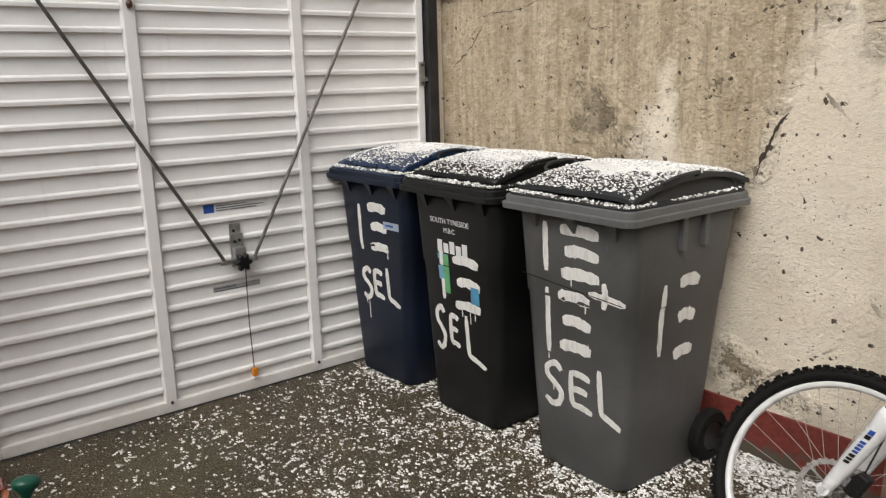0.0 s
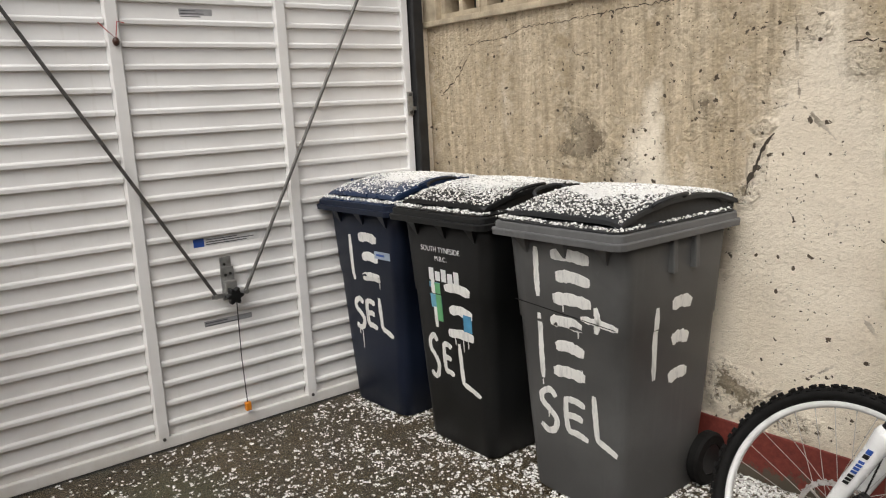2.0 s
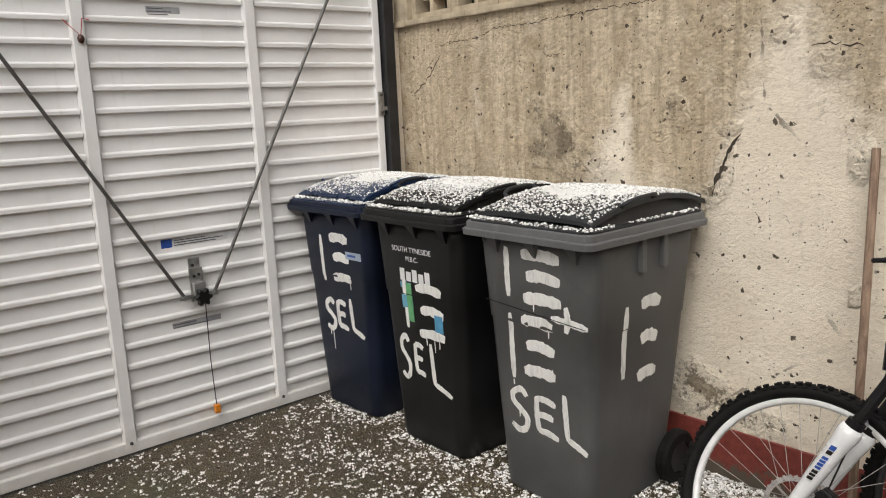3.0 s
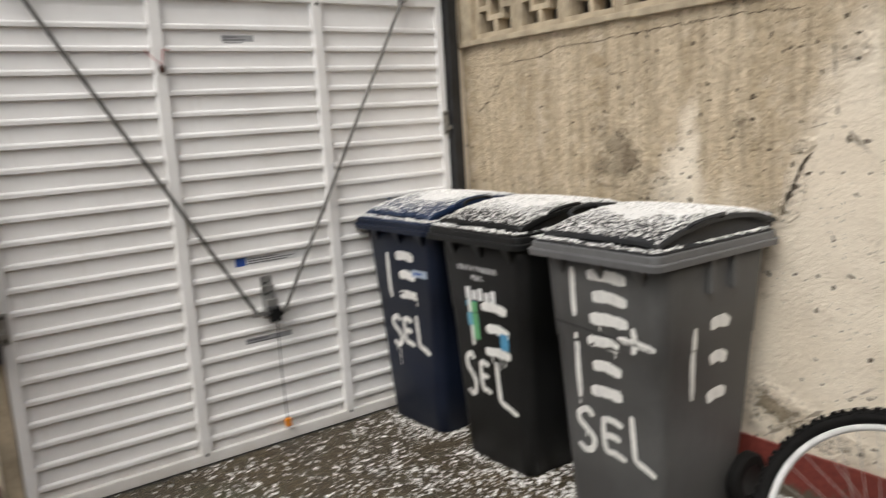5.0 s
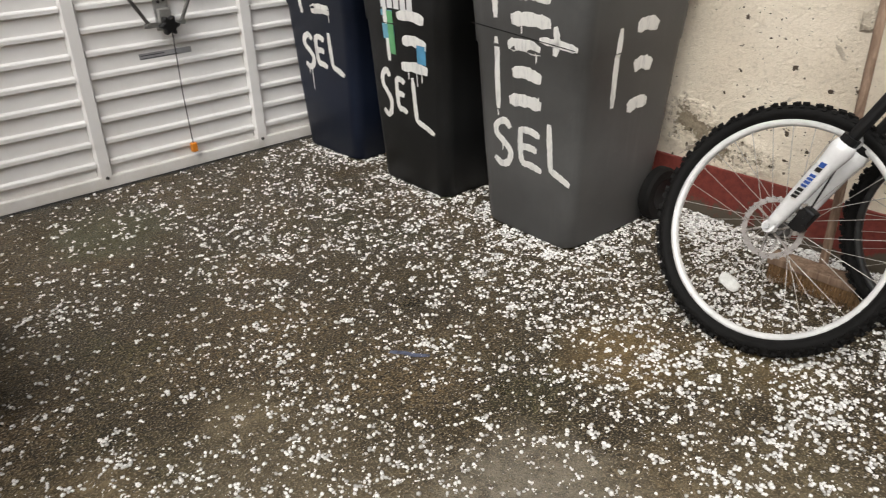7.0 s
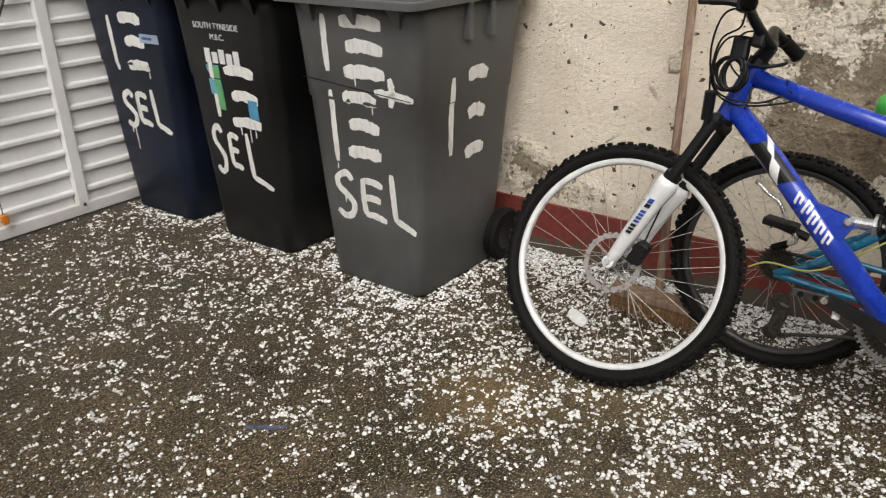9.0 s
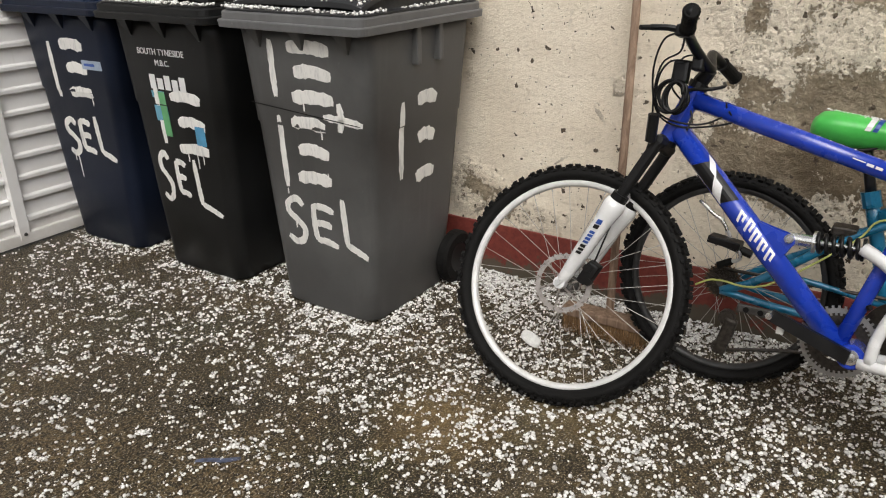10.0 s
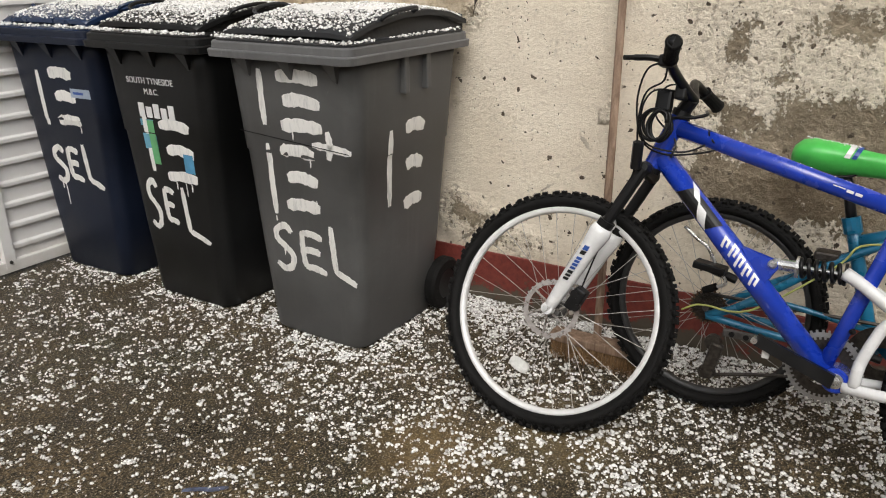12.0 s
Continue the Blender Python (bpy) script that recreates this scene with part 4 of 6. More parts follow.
def on_ground(u, v, lift=0.002):
    return Vector((u, v, lift + 0.002))


smear = stroke([(-1.425, -1.785), (-1.40, -1.815), (-1.385, -1.845), (-1.355, -1.875)], 0.016, on_ground, 77, "paint_smear", None, plain("pale_blue_chalk", (0.085, 0.10, 0.16), 0.6, 0, 0.6, 60))
tagged(smear, "faint blue smear of paint on the concrete", "paint mark", kind="structure")


# ---- bicycles ----
M_BLUE = plain("glossy_blue_enamel", (0.010, 0.042, 0.40), 0.25, 0.0, 0.2, 14, 0.05, 0.6)
M_TEAL = plain("teal_enamel", (0.008, 0.14, 0.26), 0.3, 0.1, 0.25, 14, 0.05, 0.5)
M_WHITE = plain("white_enamel", (0.72, 0.72, 0.72), 0.25, 0.0, 0.1, 20, 0.05, 0.5)
M_GREEN = plain("lime_vinyl", (0.075, 0.52, 0.09), 0.4, 0.0, 0.2, 10, 0.1)
M_RIM = plain("silver_rim", (0.70, 0.70, 0.69), 0.38, 0.1, 0.12, 30, 0.1)
M_DARK_RIM = plain("dark_rim", (0.045, 0.045, 0.045), 0.4, 0.3, 0.3, 30, 0.1)
M_SPOKE = plain("spoke_steel", (0.42, 0.40, 0.37), 0.45, 0.4, 0.2, 60)
M_CHAIN = plain("oily_chain_steel", (0.06, 0.052, 0.045), 0.4, 0.7, 0.5, 90)
M_RUST = plain("rusty_steel", (0.16, 0.10, 0.06), 0.6, 0.5, 0.5, 60)
M_LENS = plain("clear_reflector", (0.62, 0.62, 0.60), 0.15, 0.0, 0.15, 80)


def bike_wheel(parent, m, radius, rim_r, rim_mat, rotor, sprockets, wide=0.029):
    """A spoked wheel round the z axis of m: hub, tyre with knobs, rim, spokes."""
    hub = part("wheel", lathe([(0, -0.055), (0.009, -0.055), (0.012, -0.03), (0.026, -0.028), (0.026, -0.023), (0.014, -0.018), (0.014, 0.018), (0.026, 0.023), (0.026, 0.028), (0.012, 0.03), (0.009, 0.055), (0, 0.055)], None, 18), M_DULL, parent)
    hub.matrix_basis = m
    mid = (radius + rim_r) / 2 - 0.004
    half = radius - mid - 0.006
    prof = [(mid + half * math.cos(a), wide * math.sin(a)) for a in [2 * math.pi * k / 14 for k in range(14)]]
    bm = bmesh.new()
    add_lathe(bm, prof, Matrix(), 64, True)
    bmesh.ops.recalc_face_normals(bm, faces=bm.faces)
    tyre = part("tyre", bm, M_RUBBER, hub, smooth=True)
    # knobs of the tread
    bm = bmesh.new()
    for k in range(72):
        a = 360 * k / 72
        odd = k % 2
        for z, tilt in ((-0.017, -32), (0.017, 32)):
            add_box(bm, (-0.0055, -0.0065, -0.002), (0.0055, 0.0065, 0.008), 0, pose(0, 0, 0, 0, 0, a + 1.2 * odd) @ Matrix.Translation((mid + half * 0.82, 0, z)) @ pose(0, 0, 0, 0, 90 - tilt, 0))
        add_box(bm, (-0.007, -0.005, 0), (0.007, 0.005, 0.0075), 0, pose(0, 0, 0, 0, 0, a + 2.5) @ Matrix.Translation((mid + half * 0.97, 0, 0.004 if odd else -0.004)) @ pose(0, 0, 0, 0, 90, 0))
        for z, tilt in ((-0.0235, -62), (0.0235, 62)):
            add_box(bm, (-0.004, -0.006, -0.001), (0.004, 0.006, 0.006), 0, pose(0, 0, 0, 0, 0, a + 2.5) @ Matrix.Translation((mid + half * 0.42, 0, z)) @ pose(0, 0, 0, 0, 90 - tilt, 0))
    tagged(part("tread", bm, M_RUBBER, hub), kind="stuff")
    w = 0.0125
    prof = [(rim_r, -w), (rim_r, w), (rim_r - 0.005, w), (rim_r - 0.012, w * 0.9), (rim_r - 0.016, w * 0.4), (rim_r - 0.016, -w * 0.4), (rim_r - 0.012, -w * 0.9), (rim_r - 0.006, -w)]
    bm = bmesh.new()
    add_lathe(bm, prof, Matrix(), 72, True)
    bmesh.ops.recalc_face_normals(bm, faces=bm.faces)
    rim = part("rim", bm, rim_mat, hub)
    for poly in rim.data.polygons:
        poly.use_smooth = True
    meshes = {}
    for k in range(32):
        side = 1 if k % 2 else -1
        lean = 1 if (k // 2) % 2 else -1
        key = (side, lean)
        rot = 360 * k / 32
        if key not in meshes:
            b = (rim_r - 0.014, 0, side * 0.003)
            ang = radians(lean * 62)
            a = (0.025 * math.cos(ang), 0.025 * math.sin(ang), side * 0.026)
            bm = tube([a, b], 0.0009, 5)
            nip = aim(b, a)
            add_tube(bm, [b, nip @ Vector((0, 0, 0.010))], 0.0017, 6)
            sp = part("spoke", bm, M_SPOKE, hub)
            meshes[key] = sp.data
        else:
            sp = new("spoke", meshes[key])
            sp.parent = hub
        sp.matrix_basis = pose(0, 0, 0, 0, 0, rot)
    if rotor:
        bm = bmesh.new()
        add_lathe(bm, [(0.068, -0.001), (0.082, -0.001), (0.082, 0.001), (0.068, 0.001)], pose(0, 0, rotor), 40, True)
        for k in range(6):
            add_tube(bm, curve([(0.016 * math.cos(k * 1.047), 0.016 * math.sin(k * 1.047), rotor), (0.045 * math.cos(k * 1.047 + 0.35), 0.045 * math.sin(k * 1.047 + 0.35), rotor), (0.072 * math.cos(k * 1.047 + 0.4), 0.072 * math.sin(k * 1.047 + 0.4), rotor)], 3), 0.0035, 6)
        for k in range(30):
            a = k * 2 * math.pi / 30
            add_lathe(bm, [(0, 0), (0.0035, 0), (0.0035, 0.003), (0, 0.003)], pose(0.082 * math.cos(a), 0.082 * math.sin(a), rotor - 0.0015), 6)
        bmesh.ops.recalc_face_normals(bm, faces=bm.faces)
        part("brake_disc", bm, plain("drilled_disc_steel", (0.42, 0.39, 0.365), 0.3, 0.9, 0.25, 60), hub, "drilled steel brake disc")
    if sprockets:
        for k in range(6):
            r = 0.052 - 0.006 * k
            bm = bmesh.new()
            add_lathe(bm, [(0.012, 0), (r - 0.004, 0), (r - 0.004, 0.0018), (0.012, 0.0018)], pose(0, 0, sprockets * (0.026 + 0.004 * k)), 30, True)
            for q in range(24 - 2 * k):
                a = 2 * math.pi * q / (24 - 2 * k)
                add_box(bm, (-0.002, -0.0025, 0), (0.005, 0.0025, 0.0018), 0, pose(0, 0, sprockets * (0.026 + 0.004 * k), 0, 0, math.degrees(a)) @ Matrix.Translation((r - 0.004, 0, 0)))
            bmesh.ops.recalc_face_normals(bm, faces=bm.faces)
            part("sprocket", bm, M_CHAIN if k else M_RUST, hub)
    return hub


def rounded_oval(rx, ry, h, m):
    """A flat oval lens with a bevelled rim."""
    bm = bmesh.new()
    rings = []
    for k, z in ((0.0, -h), (0.9, -h), (1.0, -h * 0.6), (1.0, h * 0.6), (0.9, h), (0.0, h)):
        if k == 0:
            rings.append([bm.verts.new(m @ Vector((0, 0, z)))])
            continue
        ring = []
        for i in range(24):
            c, s = math.cos(math.tau * i / 24), math.sin(math.tau * i / 24)
            ring.append(bm.verts.new(m @ Vector((k * rx * math.copysign(abs(c) ** 0.75, c), k * ry * math.copysign(abs(s) ** 0.75, s), z))))
        rings.append(ring)
    for a, b in zip(rings, rings[1:]):
        for i in range(24):
            j = (i + 1) % 24
            q = [a[0], b[j], b[i]] if len(a) == 1 else [a[i], a[j], b[0]] if len(b) == 1 else [a[i], a[j], b[j], b[i]]
            bm.faces.new(q)
    bmesh.ops.recalc_face_normals(bm, faces=bm.faces)
    return bm


def reflector(hub, r, a, z, material):
    part("reflector", rounded_oval(0.032, 0.018, 0.006, pose(r * math.cos(a), r * math.sin(a), z, 0, 0, math.degrees(a) + 90)), material, hub, "clear plastic spoke reflector")


def wrap(p0, p1, r, t0, t1, a0, a1, lift=0.0012, steps=6, skew=0.0):
    """A decal bent round a tube: along it from t0 to t1, round it from a0 to a1 degrees (0: the near side)."""
    m = aim(p0, p1)
    l = (Vector(p1) - Vector(p0)).length
    mi = m.to_3x3().inverted()
    near = mi @ Vector((0, -1, 0))
    base = math.atan2(near.y, near.x)
    bm = bmesh.new()
    cols = []
    for k in range(steps + 1):
        a = base + radians(a0 + (a1 - a0) * k / steps)
        cols.append([bm.verts.new(m @ Vector(((r + d) * math.cos(a), (r + d) * math.sin(a), l * (t + skew * k / steps)))) for t, d in ((t0, -0.001), (t0, lift), (t1, lift), (t1, -0.001))])
    for a, b in zip(cols, cols[1:]):
        for k in range(3):
            bm.faces.new((a[k], a[k + 1], b[k + 1], b[k]))
    bmesh.ops.recalc_face_normals(bm, faces=bm.faces)
    return bm


def coil_spring(a, b, r, turns, thick, material, name, parent):
    m = aim(a, b)
    l = (Vector(b) - Vector(a)).length
    n = turns * 14
    return part(name, tube([m @ Vector((r * math.cos(2 * math.pi * turns * k / n), r * math.sin(2 * math.pi * turns * k / n), l * k / n)) for k in range(n + 1)], thick, 7), material, parent, smooth=True)


def leaning(x, y, lean):
    """A bicycle's frame: X to the rear along the wall, Z up in its plane, which leans to the wall."""
    s, c = math.sin(radians(lean)), math.cos(radians(lean))
    return Matrix(((0, c, s, x), (-1, 0, 0, y), (0, -s, c, 0), (0, 0, 0, 1)))


# the blue full-suspension bicycle
MB = leaning(-0.65, -2.467, 15)
blue_bike = thing("mountain_bike", MB, "blue full-suspension mountain bike with white fork, leaning on another bike", "bicycle", "bicycles along the wall")
INV = MB.inverted()


def at_bike(x, y, z):
    return INV @ Vector((x, y, z))


headT, headB = Vector((0.192, 0, 0.885)), Vector((0.142, 0, 0.752))
bbk = Vector((0.659, 0, 0.313))
dt0, dt1 = Vector((0.165, 0, 0.779)), Vector((0.632, 0, 0.316))
tt0, tt1 = Vector((0.196, 0, 0.856)), Vector((0.735, 0, 0.719))
part("head_tube", tube([headB, headT], 0.024, 14), M_BLUE, blue_bike, smooth=False)
part("headset", tube([headT, headT + (headT - headB) * 0.12], 0.026, 14), M_BLACK, blue_bike)
part("headset", tube([headB - (headT - headB) * 0.1, headB], 0.027, 14), M_BLACK, blue_bike)
down_tube = part("down_tube", tube([dt0, dt0.lerp(dt1, 0.5), dt1], [0.027, 0.0295, 0.027], 16), M_BLUE, blue_bike, smooth=True)
top_tube = part("top_tube", tube([tt0, tt0.lerp(tt1, 0.5), tt1], [0.023, 0.0225, 0.021], 14), M_BLUE, blue_bike, smooth=True)
part("seat_tube", tube([(0.626, 0, 0.325), (0.669, 0, 0.48), (0.71, 0, 0.627), (0.748, 0, 0.775)], 0.018, 14), M_BLUE, blue_bike, smooth=True)
part("seat_post", tube([(0.75, 0, 0.78), (0.768, 0, 0.90)], 0.0135, 12), M_BLACK, blue_bike)
bm = bmesh.new()
bmesh.ops.create_uvsphere(bm, u_segments=18, v_segments=10, radius=1)
for v in bm.verts:
    x, y, z = v.co
    v.co = Vector((0.775 + 0.125 * x, (0.03 + 0.045 * max(0, x)) * y, 0.915 + 0.028 * z))
part("saddle", bm, M_BLACK, blue_bike, smooth=True)
bm = lathe([(0, -0.045), (0.026, -0.045), (0.03, -0.04), (0.03, 0.04), (0.026, 0.045), (0, 0.045)], Matrix.Translation(bbk) @ pose(0, 0, 0, 90), 20)
shell = part("bottom_bracket", bm, M_BLUE, blue_bike)
part("axle_cap", lathe([(0, 0.004), (0.009, 0.003), (0.011, 0), (0.018, 0), (0.019, -0.004)], Matrix.Translation(bbk + Vector((0, -0.047, 0))) @ pose(0, 0, 0, 90), 18), M_ALLOY, shell, "bare alloy axle cap")
# shock bracket: two plates
for y in (-0.022, 0.016):
    bm = loft([[Vector((0.401, yy, 0.583)), Vector((0.431, yy, 0.575)), Vector((0.488, yy, 0.562)), Vector((0.492, yy, 0.545)), Vector((0.482, yy, 0.532)), Vector((0.464, yy, 0.495)), Vector((0.436, yy, 0.53))] for yy in (y, y + 0.006)])
    bmesh.ops.recalc_face_normals(bm, faces=bm.faces)
    part("shock_bracket", bm, M_BLUE, blue_bike)
sa, sb = Vector((0.478, 0, 0.555)), Vector((0.644, 0, 0.558))
shock = part("shock", tube([sa, sa.lerp(sb, 0.38), sa.lerp(sb, 0.385), sb], [0.015, 0.015, 0.006, 0.006], 14), M_ALLOY, blue_bike, "silver shock absorber with black coil")
coil_spring(sa.lerp(sb, 0.33), sa.lerp(sb, 0.93), 0.022, 6, 0.0048, M_BLACK, "spring", shock)
for t in (0.32, 0.95):
    part("collar", tube([sa.lerp(sb, t - 0.02), sa.lerp(sb, t + 0.02)], 0.027, 16), M_ALLOY if t < 0.5 else M_BLACK, shock)
for p in (sa, sb):
    part("bolt", lathe([(0, 0.034), (0.007, 0.034), (0.011, 0.03), (0.011, -0.03), (0, -0.03)], Matrix.Translation(p) @ pose(0, 0, 0, 90), 14), M_ALLOY, shock)
# white swingarm
swing = part("swingarm", tube(curve([(0.634, -0.02, 0.562), (0.676, -0.03, 0.543), (0.736, -0.045, 0.507), (0.926, -0.065, 0.40), (1.076, -0.07, 0.32)], 4), 0.015, 12), M_WHITE, blue_bike, "white enamelled swingarm", smooth=True)
for pts in ([(0.634, 0.02, 0.562), (0.736, 0.045, 0.507), (1.076, 0.07, 0.32)], [(0.676, -0.04, 0.303), (0.766, -0.055, 0.306), (0.926, -0.065, 0.315), (1.076, -0.07, 0.32)], [(0.676, 0.04, 0.303), (0.926, 0.065, 0.315), (1.076, 0.07, 0.32)],
            [(0.698, -0.045, 0.31), (0.702, -0.045, 0.365), (0.72, -0.046, 0.425), (0.738, -0.047, 0.465), (0.776, -0.05, 0.488)]):
    part("stay", tube(curve(pts, 4), 0.0135, 12), M_WHITE, swing, smooth=True)
for z in (0.43,):
    part("cable_clip", tube([(0.671, -0.02, z), (0.676, -0.024, z + 0.004)], 0.007, 8), M_BLACK, blue_bike)
# crank, rings, pedals
for r, y in ((0.085, 0.052), (0.068, 0.045)):
    bm = bmesh.new()
    add_lathe(bm, [(r - 0.024, 0), (r, 0), (r, 0.002), (r - 0.024, 0.002)], pose(bbk.x - 0.035, y, bbk.z + 0.008, 90), 40, True)
    for q in range(40):
        add_box(bm, (-0.002, -0.0028, 0), (0.006, 0.0028, 0.002), 0, pose(bbk.x - 0.035, y, bbk.z + 0.008, 90, 0, 0) @ pose(0, 0, 0, 0, 0, 9 * q) @ Matrix.Translation((r, 0, 0)))
    for q in range(5):
        a = q * 1.2566
        add_tube(bm, [(bbk.x - 0.035, y, bbk.z + 0.008), (bbk.x - 0.035 + (r - 0.02) * math.cos(a), y, bbk.z + 0.008 + (r - 0.02) * math.sin(a))], 0.005, 6)
    bmesh.ops.recalc_face_normals(bm, faces=bm.faces)
    part("chain_ring", bm, M_STEEL if r > 0.08 else M_CHAIN, blue_bike)
bm = loft([[Vector((bbk.x + dx * k, y, bbk.z + dz * k)) for dx, y, dz in ((0.0, -0.066, 0.017), (0.0, -0.046, 0.017), (-0.006, -0.046, -0.016), (-0.006, -0.066, -0.016))] for k in (1.0,)] +
          [[Vector((0.478 + dx, y - 0.008, 0.374 + dz)) for dx, y, dz in ((0.004, -0.066, 0.014), (0.004, -0.05, 0.014), (-0.004, -0.05, -0.014), (-0.004, -0.066, -0.014))]])
bmesh.ops.recalc_face_normals(bm, faces=bm.faces)
crank = part("crank", bm, M_BLACK, blue_bike, "black crank arm")
part("pedal_spindle", tube([(0.478, -0.10, 0.374), (0.478, -0.06, 0.374)], 0.008, 8), M_ALLOY, crank)
part("crank", tube([(bbk.x, 0.06, bbk.z), (0.84, 0.075, 0.245)], 0.012, 8), M_BLACK, blue_bike)
part("pedal", box((0.80, 0.09, 0.23), (0.88, 0.17, 0.255), 0.005), M_BLACK, blue_bike)
part("pedal_reflector", box((0.495, -0.06, 0.33), (0.513, -0.05, 0.357), 0.003), M_LENS, blue_bike)
bike_wheel(blue_bike, pose(1.076, 0, 0.322, 90, 0, 0), 0.322, 0.28, M_RIM, 0.0, 1)
# decals on the down tube: plain shapes
for t0, t1, a0, a1, mat in ((0.155, 0.195, -62, -18, M_WHITE), (0.235, 0.285, -18, 46, M_WHITE), (0.18, 0.36, -46, 46, M_BLACK)):
    part("decal", wrap(dt0, dt1, 0.0287 if mat is M_BLACK else 0.0292, t0, t1, a0, a1, 0.0012, 6, 0.05 if mat is M_WHITE else -0.03), mat, down_tube)
for k, (l, a0, a1) in enumerate(((0.030, -28, 22), (0.022, -40, 22), (0.036, -34, 30), (0.036, -30, 26), (0.030, -30, 26))):
    t = 0.395 + 0.043 * k
    part("decal", wrap(dt0, dt1, 0.0297, t, t + 0.011, a0, a1, 0.0012, 6, 0.022), M_WHITE, down_tube, "white decal shape")
    part("decal", wrap(dt0, dt1, 0.0297, t + 0.021, t + 0.032, a0, a1 - 18, 0.0012, 6, 0.014), M_WHITE, down_tube, "white decal shape")
    part("decal", wrap(dt0, dt1, 0.0297, t + 0.011, t + 0.021, a0, a0 + 11, 0.0012, 6, 0.004), M_WHITE, down_tube, "white decal shape")
part("decal", wrap(tt0, tt1, 0.0222, 0.70, 0.75, -8, -2), M_WHITE, top_tube)
part("decal", wrap(tt0, tt1, 0.0222, 0.757, 0.785, -8, 8), M_WHITE, top_tube)
part("decal", wrap(tt0, tt1, 0.0222, 0.792, 0.82, -8, 8), M_WHITE, top_tube)

# steered front end: wheel, fork, bars
phi, tilt = radians(-87.8), radians(25.9)
d = Vector((math.cos(phi), math.sin(phi), 0))
nr = Vector((-math.sin(phi), math.cos(phi), 0))
u = Vector((0, 0, 1)) * math.cos(tilt) + nr * math.sin(tilt)
ax = d.cross(u)
hubw = Vector((-0.573, -2.402, 0.307))
WM = Matrix(((d.x, u.x, ax.x, hubw.x), (d.y, u.y, ax.y, hubw.y), (d.z, u.z, ax.z, hubw.z), (0, 0, 0, 1)))
front = bike_wheel(blue_bike, INV @ WM, 0.341, 0.295, M_RIM, -0.034 if ax.x > 0 else 0.034, 0)
reflector(front, 0.19, radians(-112), 0.0, M_LENS)
hub_l = INV @ hubw
axis = (INV.to_3x3() @ ax).normalized()
if axis.y > 0:
    axis = -axis            # points to the open side
crown = headB - (headT - headB) * 0.14
fork = part("fork", tube([crown - axis * 0.07, crown - axis * 0.05, crown + axis * 0.05, crown + axis * 0.07], [0.012, 0.02, 0.02, 0.012], 12), M_BLACK, blue_bike, "white suspension fork with black stanchions")
for s in (-1, 1):
    foot = hub_l + axis * 0.058 * s
    top = crown + axis * 0.058 * s
    mid = foot.lerp(top, 0.56)
    leg = part("fork_leg", tube([foot + (foot - top) * 0.03, foot.lerp(top, 0.06), foot.lerp(top, 0.2), foot.lerp(top, 0.45), mid, foot.lerp(top, 0.60)], [0.013, 0.018, 0.0225, 0.0245, 0.031, 0.026], 14), M_WHITE, fork, smooth=True)
    part("stanchion", tube([foot.lerp(top, 0.58), top], 0.0155, 12), M_BLACK, fork)
    part("fork_seal", tube([foot.lerp(top, 0.60), foot.lerp(top, 0.64)], 0.023, 12), M_BLACK, fork)
    part("dropout", tube([foot - axis * 0.012 * s, foot + axis * 0.014 * s], 0.017, 12), M_WHITE, fork)
    part("axle_nut", tube([foot + axis * 0.012 * s, foot + axis * 0.026 * s], 0.008, 8), M_ALLOY, fork)
    if s == 1:
        for t0, t1, mat in ((0.22, 0.236, M_BLACK), (0.244, 0.258, M_BLACK), (0.266, 0.284, M_BLACK), (0.296, 0.310, M_LABEL_BLUE), (0.318, 0.334, M_LABEL_BLUE), (0.342, 0.356, M_LABEL_BLUE), (0.364, 0.380, M_LABEL_BLUE), (0.40, 0.425, M_BLACK), (0.43, 0.46, M_LABEL_BLUE)):
            part("decal", wrap(foot, top, 0.0245, t0, t1, -17, 15, 0.0022, 6, 0.008), mat, leg)
mid_a, mid_b = hub_l.lerp(crown, 0.56) + axis * 0.058, hub_l.lerp(crown, 0.56) - axis * 0.058
arch = hub_l.lerp(crown, 0.68) - Vector((0.02, 0, 0))
part("brace", tube(curve([mid_a, mid_a.lerp(arch, 0.6) + axis * 0.02, arch, mid_b.lerp(arch, 0.6) - axis * 0.02, mid_b], 5), 0.012, 10), M_WHITE, fork, smooth=True)
cal = hub_l.lerp(crown, 0.10) + axis * 0.052 + Vector((0.055, 0, 0.0))
bm = box((-0.018, -0.02, -0.032), (0.018, 0.02, 0.036), 0.006, Matrix.Translation(cal) @ pose(0, 0, 0, 0, 25, 0))
add_tube(bm, [cal + Vector((0.0, -0.024, 0.018)), cal + Vector((0.0, -0.012, 0.018))], 0.012, 10)
add_tube(bm, [cal + Vector((0.01, -0.024, -0.018)), cal + Vector((0.01, -0.012, -0.018))], 0.009, 10)
caliper = part("brake_caliper", bm, M_BLACK, fork, "black disc brake caliper")
for dz in (0.04, -0.034):
    part("bolt", tube([cal + Vector((0, -0.03, dz)), cal + Vector((0, -0.015, dz))], 0.006, 8), M_ALLOY, caliper)
stem_top = headT + (headT - headB) * 0.16
clamp = at_bike(-0.425, -2.688, 0.905)
part("stem", tube([headT + (headT - headB) * 0.05, stem_top, clamp], [0.022, 0.02, 0.018], 12), M_BLACK, blue_bike)
near_end, far_end = at_bike(-0.665, -2.694, 1.067), at_bike(-0.185, -2.70, 0.845)
bar_pts = [near_end, at_bike(-0.58, -2.665, 1.02), at_bike(-0.50, -2.660, 0.972), clamp, at_bike(-0.36, -2.672, 0.912), at_bike(-0.29, -2.655, 0.922), at_bike(-0.235, -2.67, 0.89), far_end]
